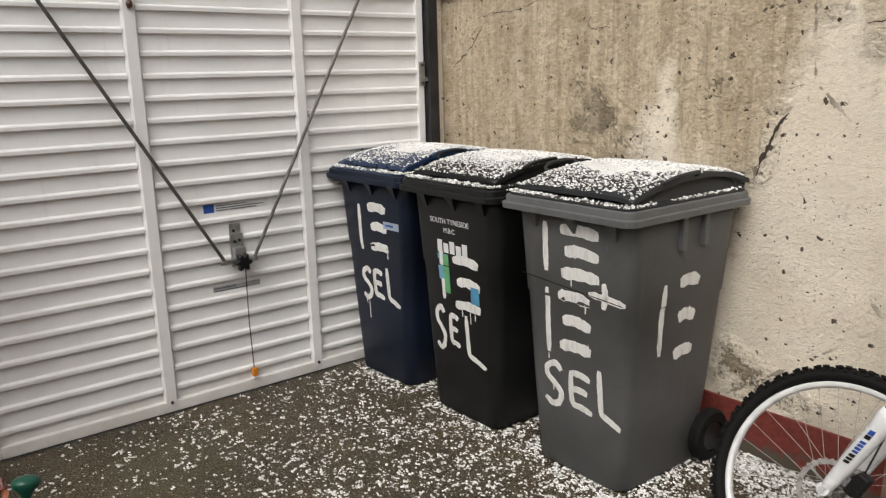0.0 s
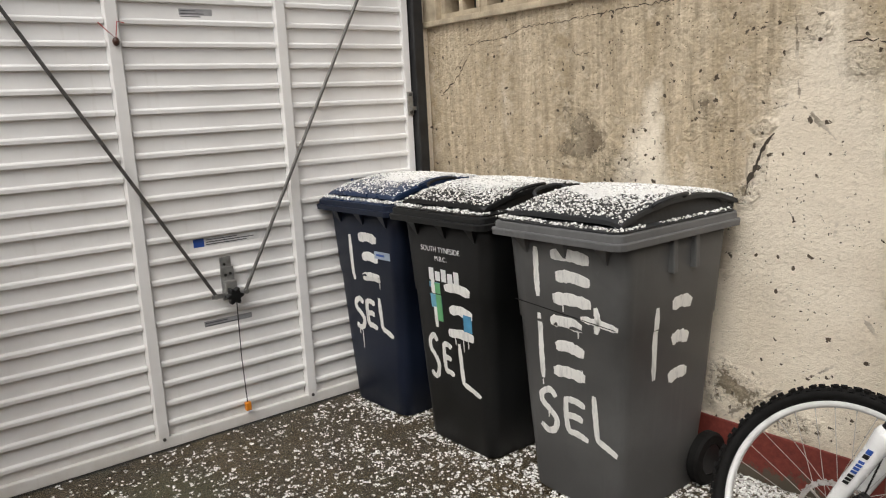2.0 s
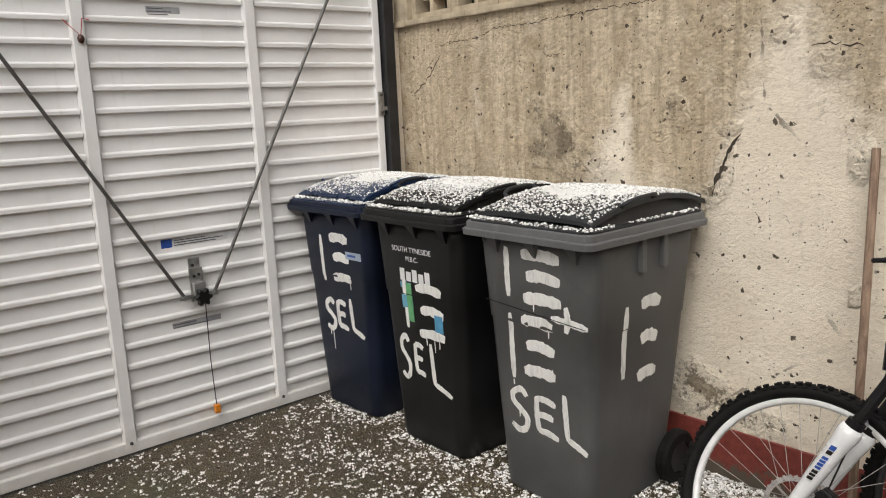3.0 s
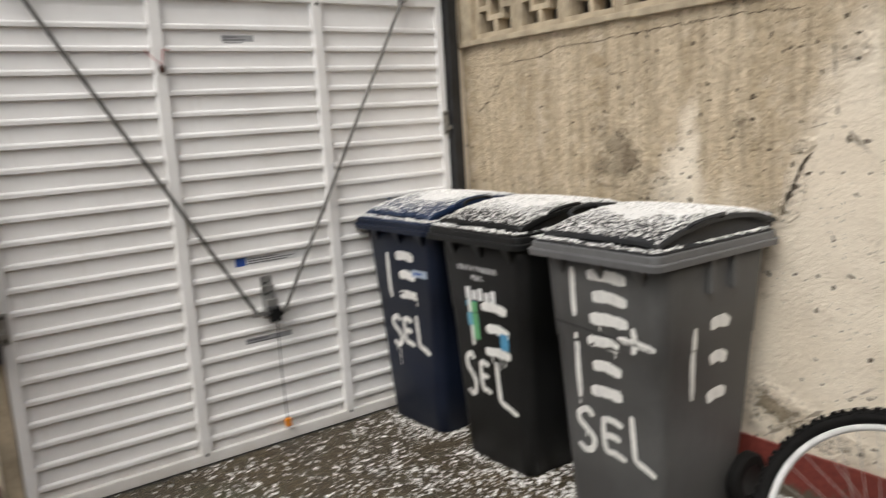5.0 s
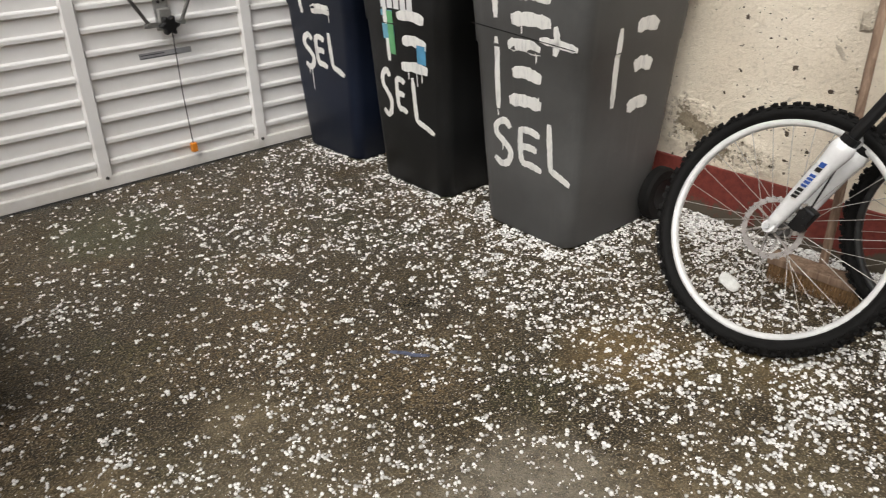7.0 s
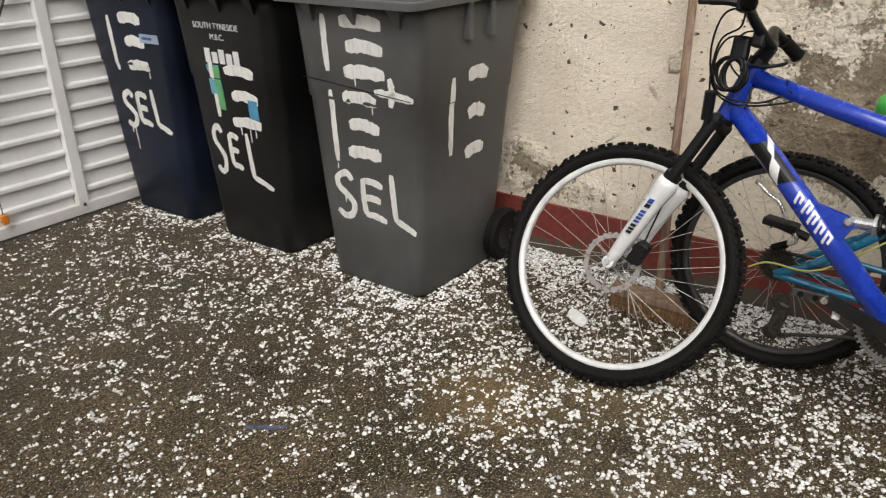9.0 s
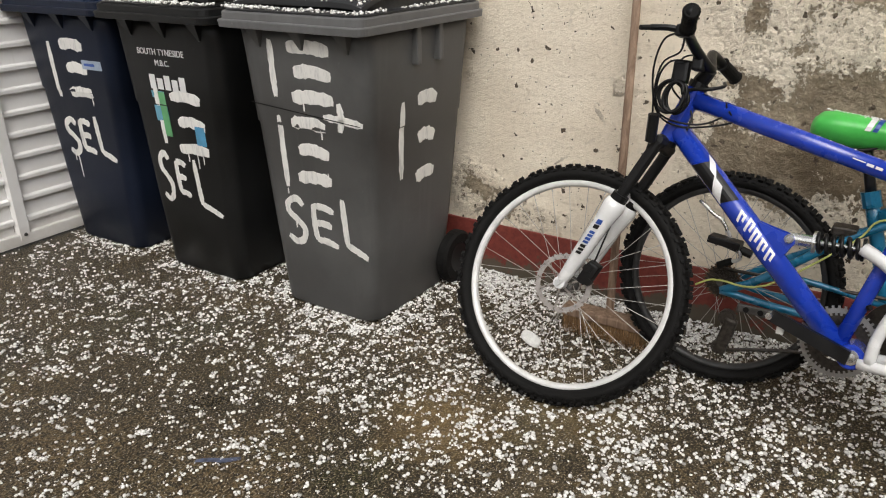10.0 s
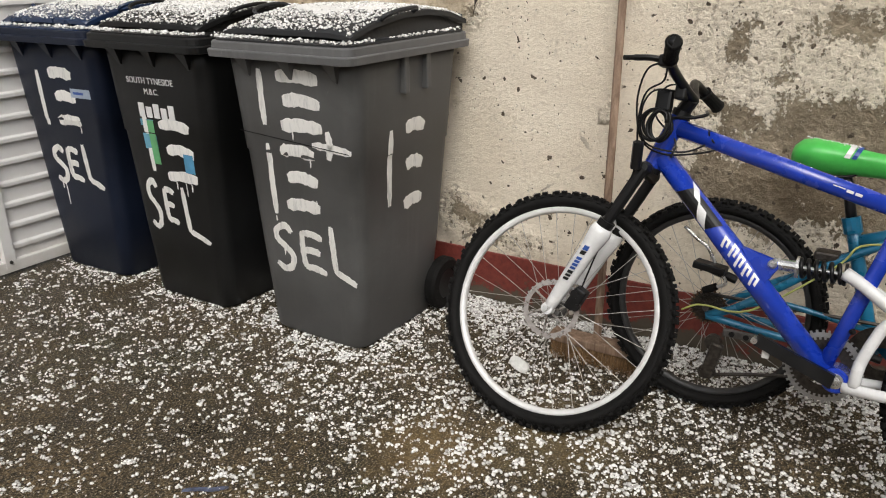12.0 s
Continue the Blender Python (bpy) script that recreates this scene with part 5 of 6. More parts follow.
part("handlebar", tube(curve(bar_pts, 5), 0.0125, 10), M_BLACK, blue_bike, smooth=True)
for a, b in ((bar_pts[0], bar_pts[1]), (bar_pts[7], bar_pts[6])):
    part("grip", tube([a, a.lerp(b, 0.06), a.lerp(b, 0.12), a.lerp(b, 0.9), a.lerp(b, 1.0)], [0.016, 0.020, 0.0175, 0.0175, 0.02], 14), M_RUBBER, blue_bike)
lev = at_bike(-0.56, -2.655, 1.01)
bm = tube(curve([lev, at_bike(-0.575, -2.62, 1.018), at_bike(-0.60, -2.59, 1.02), at_bike(-0.63, -2.572, 1.022)], 4), [0.008] * 4 + [0.0075] * 5 + [0.006] * 4, 8)
add_box(bm, (-0.018, -0.02, -0.014), (0.018, 0.02, 0.014), 0.005, Matrix.Translation(lev))
part("brake_lever", bm, M_BLACK, blue_bike, "black brake lever")
bm = box((-0.014, -0.02, -0.02), (0.014, 0.02, 0.02), 0.006, Matrix.Translation(at_bike(-0.46, -2.668, 0.925)))
part("shifter", bm, M_BLACK, blue_bike)
lamp_at = at_bike(-0.47, -2.63, 0.90)
part("bell", box((-0.02, -0.016, -0.028), (0.02, 0.016, 0.028), 0.008, Matrix.Translation(lamp_at)), M_BLACK, blue_bike)
fork_end = hub_l.lerp(crown, 0.62) + axis * 0.03
for pts in ([lev, at_bike(-0.54, -2.60, 0.985), at_bike(-0.53, -2.578, 0.90), at_bike(-0.50, -2.59, 0.80), at_bike(-0.47, -2.65, 0.765), at_bike(-0.45, -2.76, 0.785), tt0 + Vector((0.09, -0.026, -0.02))],
            [lev, at_bike(-0.53, -2.64, 0.96), at_bike(-0.53, -2.60, 0.93), at_bike(-0.53, -2.585, 0.86), at_bike(-0.51, -2.577, 0.72), fork_end, cal],
            [at_bike(-0.46, -2.668, 0.925), at_bike(-0.50, -2.61, 0.93), at_bike(-0.52, -2.588, 0.88), at_bike(-0.51, -2.60, 0.80), at_bike(-0.47, -2.68, 0.775), at_bike(-0.45, -2.74, 0.80), tt0 + Vector((0.08, -0.024, 0))],
            [at_bike(-0.28, -2.655, 0.915), at_bike(-0.36, -2.60, 0.92), at_bike(-0.44, -2.60, 0.86), at_bike(-0.45, -2.66, 0.80), dt0 + Vector((0.03, -0.033, 0.0))]):
    part("cable", tube(curve(pts, 6), 0.0026, 6), M_BLACK, blue_bike, smooth=True)
# coiled cable lock round the head tube
lock_thing = []
for k in range(34):
    a = 2 * math.pi * k / 8
    c = at_bike(-0.50, -2.622, 0.845)
    lock_thing.append(c + Vector((0.03 * math.cos(a) + 0.012 * math.sin(k * 0.4), -0.02 + 0.0016 * k, 0.034 * math.sin(a) + 0.006 * math.cos(k * 0.7))))
lock_body = [at_bike(-0.47, -2.70, 0.865), at_bike(-0.44, -2.73, 0.87), at_bike(-0.40, -2.72, 0.87)]
part("cable_lock", tube(curve(lock_thing + lock_body, 3), 0.0045, 7), M_BLACK, blue_bike, "black coiled cable lock", smooth=True)
part("lock_barrel", tube([at_bike(-0.535, -2.592, 0.805), at_bike(-0.532, -2.588, 0.735)], 0.014, 10), M_BLACK, blue_bike)

# the teal bicycle behind it
MT = leaning(-0.345, -2.771, 9)
teal_bike = thing("mountain_bike", MT, "teal mountain bike with lime green saddle, leaning on the wall", "bicycle", "bicycles along the wall")
rear = bike_wheel(teal_bike, pose(-0.005, 0, 0.305, 90, 0, 0), 0.307, 0.268, M_DARK_RIM, 0.0, 1)
for name, pts, r, mat in (("stay", [(0, -0.06, 0.287), (0.09, -0.055, 0.335), (0.26, -0.03, 0.470), (0.42, -0.01, 0.572)], 0.0115, M_TEAL), ("stay", [(0, 0.06, 0.287), (0.26, 0.03, 0.470), (0.36, 0.0, 0.53)], 0.0115, M_TEAL),
                          ("stay", [(0, -0.06, 0.287), (0.19, -0.05, 0.268), (0.43, -0.03, 0.265)], 0.011, M_TEAL), ("stay", [(0, 0.06, 0.287), (0.19, 0.05, 0.268), (0.43, 0.03, 0.265)], 0.011, M_TEAL),
                          ("stay", [(0.02, -0.055, 0.30), (0.12, -0.05, 0.345), (0.2, -0.05, 0.36), (0.40, -0.03, 0.33)], 0.008, M_TEAL),
                          ("seat_tube", [(0.42, 0, 0.265), (0.385, 0, 0.37), (0.311, 0, 0.60)], 0.018, M_TEAL), ("top_tube", [(0.34, 0, 0.55), (0.62, 0, 0.66), (0.86, 0, 0.74)], 0.02, M_TEAL), ("down_tube", [(0.44, 0, 0.27), (0.85, 0, 0.70)], 0.026, M_TEAL),
                          ("head_tube", [(0.885, 0, 0.65), (0.845, 0, 0.78)], 0.022, M_TEAL),
                          ("seat_post", [(0.311, 0, 0.60), (0.276, 0, 0.73)], 0.0135, M_BLACK), ("stem", [(0.845, 0, 0.78), (0.83, 0, 0.84)], 0.016, M_BLACK), ("handlebar", [(0.80, -0.12, 0.86), (0.83, 0, 0.845), (0.80, 0.2, 0.86)], 0.0125, M_BLACK),
                          ("fork_leg", [(0.89, -0.05, 0.63), (0.98, -0.055, 0.297)], 0.018, M_BLACK), ("fork_leg", [(0.89, 0.05, 0.63), (0.98, 0.055, 0.297)], 0.018, M_BLACK)):
    part(name, tube(curve(pts, 4), r, 12), mat, teal_bike, smooth=True)
part("seat_clamp", tube([(0.320, 0, 0.572), (0.307, 0, 0.612)], 0.0235, 12), M_TEAL, teal_bike)
part("fork_crown", tube([(0.89, -0.06, 0.63), (0.89, 0.06, 0.63)], 0.02, 10), M_BLACK, teal_bike)
bike_wheel(teal_bike, pose(0.98, 0, 0.297, 90, 0, 0), 0.299, 0.262, M_DARK_RIM, 0.0, 0)
# saddle: wide at the rear, narrow nose to the front
loops = []
for x, w, z, h in ((0.141, 0.012, 0.755, 0.014), (0.147, 0.045, 0.759, 0.038), (0.165, 0.066, 0.766, 0.054), (0.20, 0.072, 0.769, 0.058), (0.25, 0.058, 0.766, 0.053), (0.31, 0.038, 0.76, 0.042), (0.38, 0.026, 0.755, 0.036), (0.43, 0.014, 0.75, 0.022)):
    loops.append([Vector((x, w * math.cos(a) * (0.92 if math.sin(a) < 0 else 1.0), z + (h if math.sin(a) < 0 else h * 0.62) * math.sin(a))) for a in [2 * math.pi * k / 16 for k in range(16)]])
bm = loft(loops)
bmesh.ops.recalc_face_normals(bm, faces=bm.faces)
saddle = part("saddle", bm, M_GREEN, teal_bike, "lime green vinyl saddle", smooth=True)
for x0, x1, mat in ((0.268, 0.281, M_WHITE), (0.285, 0.296, M_LABEL_BLUE)):
    loops = []
    for x in (x0, x1):
        t = (x - 0.25) / 0.06
        w, z, h = 0.060 - 0.020 * t, 0.7665 - 0.006 * t, 0.055 - 0.011 * t
        loops.append([Vector((x + 0.012 * math.sin(a), w * math.cos(a), z + h * 0.64 * math.sin(a))) for a in [math.pi * k / 10 for k in range(11)]])
    bm = bmesh.new()
    rs = [[bm.verts.new(p) for p in lp] for lp in loops]
    for k in range(10):
        bm.faces.new((rs[0][k], rs[1][k], rs[1][k + 1], rs[0][k + 1]))
    part("saddle_stripe", bm, mat, saddle)
part("saddle_rail", tube(curve([(0.17, 0.02, 0.74), (0.2, 0.02, 0.712), (0.28, 0.018, 0.715), (0.32, 0.01, 0.737)], 4), 0.004, 8), M_BLACK, teal_bike)
part("saddle_rail", tube(curve([(0.17, -0.02, 0.74), (0.2, -0.02, 0.712), (0.28, -0.018, 0.715), (0.32, -0.01, 0.737)], 4), 0.004, 8), M_BLACK, teal_bike)
# drivetrain and small parts
bm = box((-0.018, -0.075, 0.11), (0.018, -0.055, 0.22), 0.008, pose(0, 0, 0, 0, 12, 0))
add_tube(bm, [(0.03, -0.072, 0.215), (0.03, -0.05, 0.215)], 0.022, 12)
add_tube(bm, [(0.022, -0.072, 0.125), (0.022, -0.05, 0.125)], 0.02, 12)
part("derailleur", bm, M_CHAIN, teal_bike)
part("chain", tube(curve([(0.02, -0.04, 0.105), (0.12, -0.042, 0.135), (0.3, -0.045, 0.175), (0.44, -0.045, 0.185)], 5), 0.005, 6), M_CHAIN, teal_bike)
part("chain", tube([(0.0, -0.04, 0.345), (0.44, -0.045, 0.355)], 0.005, 6), M_CHAIN, teal_bike)
bm = bmesh.new()
add_lathe(bm, [(0.03, 0), (0.085, 0), (0.085, 0.004), (0.03, 0.004)], pose(0.44, -0.045, 0.268, 90), 40, True)
bmesh.ops.recalc_face_normals(bm, faces=bm.faces)
part("chain_ring", bm, M_CHAIN, teal_bike)
part("crank", tube([(0.44, -0.06, 0.268), (0.27, -0.075, 0.30)], 0.011, 8), M_BLACK, teal_bike)
bm = box((0.055, -0.085, 0.244), (0.185, -0.075, 0.268), 0.004)
guard = part("stay_guard", bm, M_DULL, teal_bike, "steel chainstay plate")
for x in (0.08, 0.118, 0.16):
    part("bolt", tube([(x, -0.09, 0.256), (x, -0.08, 0.256)], 0.008, 10), M_BLACK, guard)
part("kickstand", tube(curve([(-0.085, -0.10, 0.535), (-0.045, -0.10, 0.505), (-0.015, -0.10, 0.487), (0.015, -0.10, 0.44), (0.043, -0.10, 0.405), (0.038, -0.10, 0.39), (0.02, -0.10, 0.383)], 4), 0.005, 8), M_ALLOY, teal_bike, "bent bright metal prop bar", smooth=True)
part("kickstand_foot", tube([(0.024, -0.10, 0.385), (-0.01, -0.10, 0.366)], 0.010, 10), M_RUBBER, teal_bike)
part("pedal", box((-0.085, -0.15, 0.428), (0.0, -0.095, 0.448), 0.004, pose(0, 0, 0, 0, 6, 0)), M_BLACK, teal_bike)
part("pedal_arm", tube([(-0.03, -0.09, 0.435), (0.07, -0.09, 0.41)], 0.012, 8), M_BLACK, teal_bike)
part("rear_brake", box((0.24, -0.035, 0.49), (0.30, 0.035, 0.515), 0.006, None), M_CHAIN, teal_bike)
part("cable", tube(curve([(-0.066, -0.075, 0.292), (-0.03, -0.08, 0.315), (0.0, -0.08, 0.32), (0.116, -0.07, 0.33), (0.297, -0.04, 0.483), (0.344, -0.03, 0.545), (0.45, -0.02, 0.565)], 5), 0.003, 6), plain("yellow_cable", (0.45, 0.48, 0.14), 0.5), teal_bike, smooth=True)

# ---- broom ----
broom = thing("broom", pose(-0.30, -2.425, 0, 0, 0, 0), "worn wooden yard broom with tan bristles, leaning on the wall", "broom")
M_POLE = timber("worn_broom_wood", (0.14, 0.085, 0.055), (0.34, 0.235, 0.165), 0.65)
part("handle", tube([(0.04, 0.005, 0.06), (0.15, 0.04, 0.6), (0.275, 0.08, 1.235)], [0.0135, 0.0135, 0.013], 10), M_POLE, broom)
part("head", box((-0.03, -0.145, 0.07), (0.035, 0.145, 0.098), 0.006), M_POLE, broom)
verts, faces = [], []
rb = random.Random(3)
for k in range(1500):
    x, y = rb.uniform(-0.026, 0.03), rb.uniform(-0.14, 0.14)
    dx, dy = x * 0.45 + rb.uniform(-0.01, 0.01), rb.uniform(-0.012, 0.012)
    w = 0.0011
    n = len(verts)
    ang = rb.uniform(0, 3.14)
    cx, sx = w * math.cos(ang), w * math.sin(ang)
    verts += [(x - cx, y - sx, 0.072), (x + cx, y + sx, 0.072), (x - sx, y + cx, 0.072), (x + dx, y + dy, 0.002 + 0.006 * rb.random())]
    faces += [(n, n + 1, n + 3), (n + 1, n + 2, n + 3), (n + 2, n, n + 3)]
me = bpy.data.meshes.new("bristles")
me.from_pydata(verts, [], faces)
s = Nodes("tan_bristle", 0.7)
s.put(Base_Color=s.mix(s.island(), (0.14, 0.075, 0.03), (0.38, 0.23, 0.11)))
me.materials.append(s.mat)
ob = new("bristles", me)
ob.parent = broom
tagged(ob, kind="stuff")


# ---- pots, plants, bucket, watering can, timber ----
M_TERRA = plain("terracotta", (0.36, 0.13, 0.07), 0.75, 0, 0.3, 9, 0.4)
M_SOIL = plain("dark_potting_soil", (0.022, 0.016, 0.011), 0.9, 0, 0.5, 50, 0.8)
M_POT_GREY = plain("grey_plastic_pot", (0.20, 0.21, 0.23), 0.45, 0, 0.25, 12)
M_DARK_POT = plain("dark_plastic_pot", (0.018, 0.02, 0.022), 0.5)
M_TWIG = timber("brown_twig_bark", (0.06, 0.035, 0.02), (0.17, 0.10, 0.065), 0.8)
M_LEAF = foliage("green_leaf", (0.03, 0.07, 0.01), (0.16, 0.235, 0.04))
M_LEAF_OLIVE = foliage("olive_leaf", (0.06, 0.07, 0.018), (0.22, 0.24, 0.07))
M_RED_LEAF = foliage("red_leaf", (0.12, 0.012, 0.01), (0.32, 0.04, 0.03))


def pot(m, r0, r1, h, material, label, soil):
    p = thing("plant_pot", m, label, "plant pot", "pots beside the garage door")
    bm = lathe([(0, 0), (r0, 0), (r0 + (r1 - r0) * 0.8, h * 0.82), (r1 + 0.004, h * 0.83), (r1 + 0.012, h), (r1 - 0.006, h), (r1 - 0.014, h * 0.86), (0, h * 0.84)], None, 36)
    part("pot", bm, material, p, smooth=False)
    bm = bmesh.new()
    add_lathe(bm, [(0.001, h * soil + 0.012), (r1 * 0.5, h * soil + 0.008), (r1 * 0.9, h * soil)], Matrix(), 24)
    for v in bm.verts:
        v.co.z += 0.008 * noise.noise(v.co * 30)
    part("soil", bm, M_SOIL, p)
    return p


def leaf_mesh(bm, m, length, width, fold=0.25, droop=0.25):
    """One pointed leaf along x, folded on its midrib."""
    n = 5
    rows = []
    for i in range(n + 1):
        t = i / n
        w = width * math.sin(math.pi * min(1, t * 0.92 + 0.06)) ** 0.8 * 0.5
        z = -droop * length * t * t
        rows.append([bm.verts.new(m @ Vector((length * t, s * w, z + abs(s) * w * fold))) for s in (-1, 0, 1)])
    for a, b in zip(rows, rows[1:]):
        bm.faces.new((a[0], a[1], b[1], b[0])), bm.faces.new((a[1], a[2], b[2], b[1]))


POT_A, POT_B = (-2.70, -0.36), (-2.70, -0.86)
big_pot = pot(pose(*POT_A, 0), 0.145, 0.20, 0.33, M_TERRA, "large terracotta pot with hail on the soil", 0.9)
grey_pot = pot(pose(*POT_B, 0), 0.10, 0.135, 0.27, M_POT_GREY, "grey plastic pot with hail on the soil", 0.88)
dark_pot = pot(pose(-2.47, -0.80, 0), 0.10, 0.13, 0.15, M_DARK_POT, "low dark plastic pot of bushy green plants", 0.9)
red_pot = pot(pose(-2.37, -0.50, 0), 0.06, 0.085, 0.11, M_TERRA, "small terracotta pot with a red-leaved plant", 0.9)

# shrub: canes and twigs from the large pot
shrub = thing("shrub", pose(POT_A[0], POT_A[1], 0.29), "bare woody shrub with few olive leaves in a pot", "shrub")
rs = random.Random(21)
stems = [[(0.02, 0.0, 0), (-0.02, 0.03, 0.12), (0.07, 0.04, 0.32), (0.14, 0.02, 0.5), (0.17, 0.02, 0.66), (0.19, 0.0, 0.95), (0.16, 0.02, 1.2), (0.2, 0.0, 1.5)],
         [(0.05, -0.03, 0), (0.08, -0.03, 0.3), (0.13, -0.02, 0.62), (0.16, -0.04, 0.95), (0.15, -0.03, 1.3)],
         [(0.12, 0.02, 0), (0.155, 0.02, 0.3), (0.19, 0.0, 0.6), (0.21, -0.01, 0.85)],
         [(0.0, 0.02, 0), (-0.03, 0.03, 0.4), (-0.06, 0.0, 0.8), (-0.02, 0.0, 1.2), (-0.04, 0.0, 1.5)],
         [(-0.05, -0.05, 0), (-0.1, -0.05, 0.5), (-0.12, -0.06, 0.95), (-0.1, -0.05, 1.4)]]
for k, pts in enumerate(stems):
    path = curve(pts, 5)
    r0 = (0.014, 0.006, 0.006, 0.008, 0.007)[k]
    part("stem", tube(path, [r0 * (1 - 0.7 * i / len(path)) for i in range(len(path))], 8), M_TWIG, shrub, smooth=True)
for base, tip in (((0.17, 0.02, 0.66), (0.31, 0.0, 0.83)), ((0.165, 0.02, 0.64), (0.10, 0.0, 0.72)), ((0.165, 0.02, 0.62), (0.23, 0.0, 0.98)), ((0.16, 0.02, 0.57), (0.22, 0.0, 0.60)), ((0.18, 0.01, 0.8), (0.10, 0.0, 1.0)), ((0.19, 0, 1.0), (0.27, 0, 1.25)), ((0.17, 0.02, 1.2), (0.08, 0, 1.45)), ((-0.05, 0, 0.9), (0.05, 0, 1.15)), ((0.14, -0.03, 0.7), (0.09, -0.05, 0.9))):
    a, b = Vector(base), Vector(tip)
    midp = a.lerp(b, 0.5) + Vector((0.012, 0, -0.012))
    part("twig", tube(curve([a, midp, b], 4), [0.004 - 0.0003 * i for i in range(9)], 6), M_TWIG, shrub, smooth=True)
bm = bmesh.new()
for k in range(150):
    z = rs.choice([rs.uniform(0.5, 0.85), rs.uniform(0.75, 1.5), rs.uniform(0.85, 1.25)])
    x = rs.uniform(-0.2, 0.06 + 0.08 * (z > 0.85))
    m = Matrix.Translation((x, rs.uniform(-0.12, 0.06), z)) @ pose(0, 0, 0, rs.uniform(-40, 40), rs.uniform(-30, 50), rs.uniform(0, 360))
    leaf_mesh(bm, m, rs.uniform(0.055, 0.10), rs.uniform(0.034, 0.055))
tagged(part("leaves", bm, M_LEAF_OLIVE, shrub), kind="stuff")

bushy = thing("bedding_plant", pose(-2.47, -0.80, 0.13), "bushy spiky-leaved green bedding plant in a dark pot", "plant")
bm = bmesh.new()
for c in range(46):
    cx, cy = rs.uniform(-0.13, 0.12), rs.uniform(-0.1, 0.12)
    cz = 0.06 + 0.08 * rs.random() - 0.4 * (cx * cx + cy * cy)
    for k in range(13):
        m = Matrix.Translation((cx, cy, cz + 0.003 * k)) @ pose(0, 0, 0, rs.uniform(-15, 15), rs.uniform(-70, 5), k * 137.5)
        leaf_mesh(bm, m, rs.uniform(0.035, 0.07), rs.uniform(0.007, 0.012), 0.2, 0.3)
tagged(part("leaves", bm, M_LEAF, bushy), kind="stuff")
bm = bmesh.new()
for c in range(18):
    x, y = rs.uniform(-0.1, 0.1), rs.uniform(-0.1, 0.1)
    add_tube(bm, [(x * 0.5, y * 0.5, -0.01), (x, y, 0.09)], 0.003, 5)
tagged(part("stalks", bm, M_TWIG, bushy), kind="stuff")

for px, py, pz, n, spread, mat, label in ((-2.37, -0.50, 0.10, 50, 0.08, M_RED_LEAF, "low red-leaved plant in a small pot"), (-2.66, -0.40, 0.30, 60, 0.12, M_LEAF, "small green seedlings in a terracotta pot"), (-2.70, -0.86, 0.24, 40, 0.09, M_LEAF_OLIVE, "thin olive-green seedlings in a grey pot")):
    p = thing("pot_plant", pose(px, py, pz), label, "plant")
    bm = bmesh.new()
    for k in range(n):
        m = Matrix.Translation((rs.uniform(-spread, spread), rs.uniform(-spread, spread), 0.0)) @ pose(0, 0, 0, rs.uniform(-30, 30), rs.uniform(-80, -10), rs.uniform(0, 360))
        leaf_mesh(bm, m, rs.uniform(0.03, 0.09), rs.uniform(0.012, 0.024))
    tagged(part("leaves", bm, mat, p), kind="stuff")
# trailing twig over the grey pot
trail = thing("trailing_twig", pose(-2.58, -0.80, 0.0), "thin trailing stem with narrow leaves over the pots", "plant")
part("stem", tube(curve([(-0.1, 0.02, 0.27), (0.0, -0.05, 0.36), (0.07, -0.16, 0.26), (0.1, -0.24, 0.1), (0.1, -0.27, 0.003)], 5), 0.003, 6), M_TWIG, trail)
bm = bmesh.new()
for k in range(26):
    t = rs.random()
    m = Matrix.Translation((0.1 * t + rs.uniform(-0.02, 0.02), -0.24 * t, 0.34 - 0.26 * t)) @ pose(0, 0, 0, rs.uniform(-30, 30), rs.uniform(-70, 30), rs.uniform(0, 360))
    leaf_mesh(bm, m, rs.uniform(0.05, 0.11), rs.uniform(0.008, 0.016))
tagged(part("leaves", bm, M_LEAF_OLIVE, trail), kind="stuff")

# grey plastic box beside the bucket
crate = thing("plastic_planter", pose(-2.70, -1.12, 0, 0, 0, 8), "grey plastic planter box beside the bucket", "planter")
bm = loft([rounded(-0.07, 0.07, -0.13, 0.13, 0.02, 0.0), rounded(-0.085, 0.085, -0.145, 0.145, 0.02, 0.2), rounded(-0.095, 0.095, -0.155, 0.155, 0.02, 0.2), rounded(-0.095, 0.095, -0.155, 0.155, 0.02, 0.215), rounded(-0.075, 0.075, -0.135, 0.135, 0.02, 0.215), rounded(-0.065, 0.065, -0.12, 0.12, 0.02, 0.12)])
part("box", bm, plain("dark_grey_plastic_pot", (0.05, 0.055, 0.06), 0.45), crate)

# blue and white bucket with a teal scoop
BK = (-2.462, -1.315)
bucket = thing("bucket", pose(*BK, 0, 0, 0, -20), "dark blue plastic tub with white rim and plain white labels", "bucket")
M_BUCKET = plain("cobalt_plastic", (0.012, 0.028, 0.16), 0.35, 0, 0.2, 10)
M_CREAM = plain("white_bucket_plastic", (0.62, 0.61, 0.59), 0.4, 0, 0.15, 12)


def tub_r(z):
    return 0.114 + 0.028 * z / 0.25


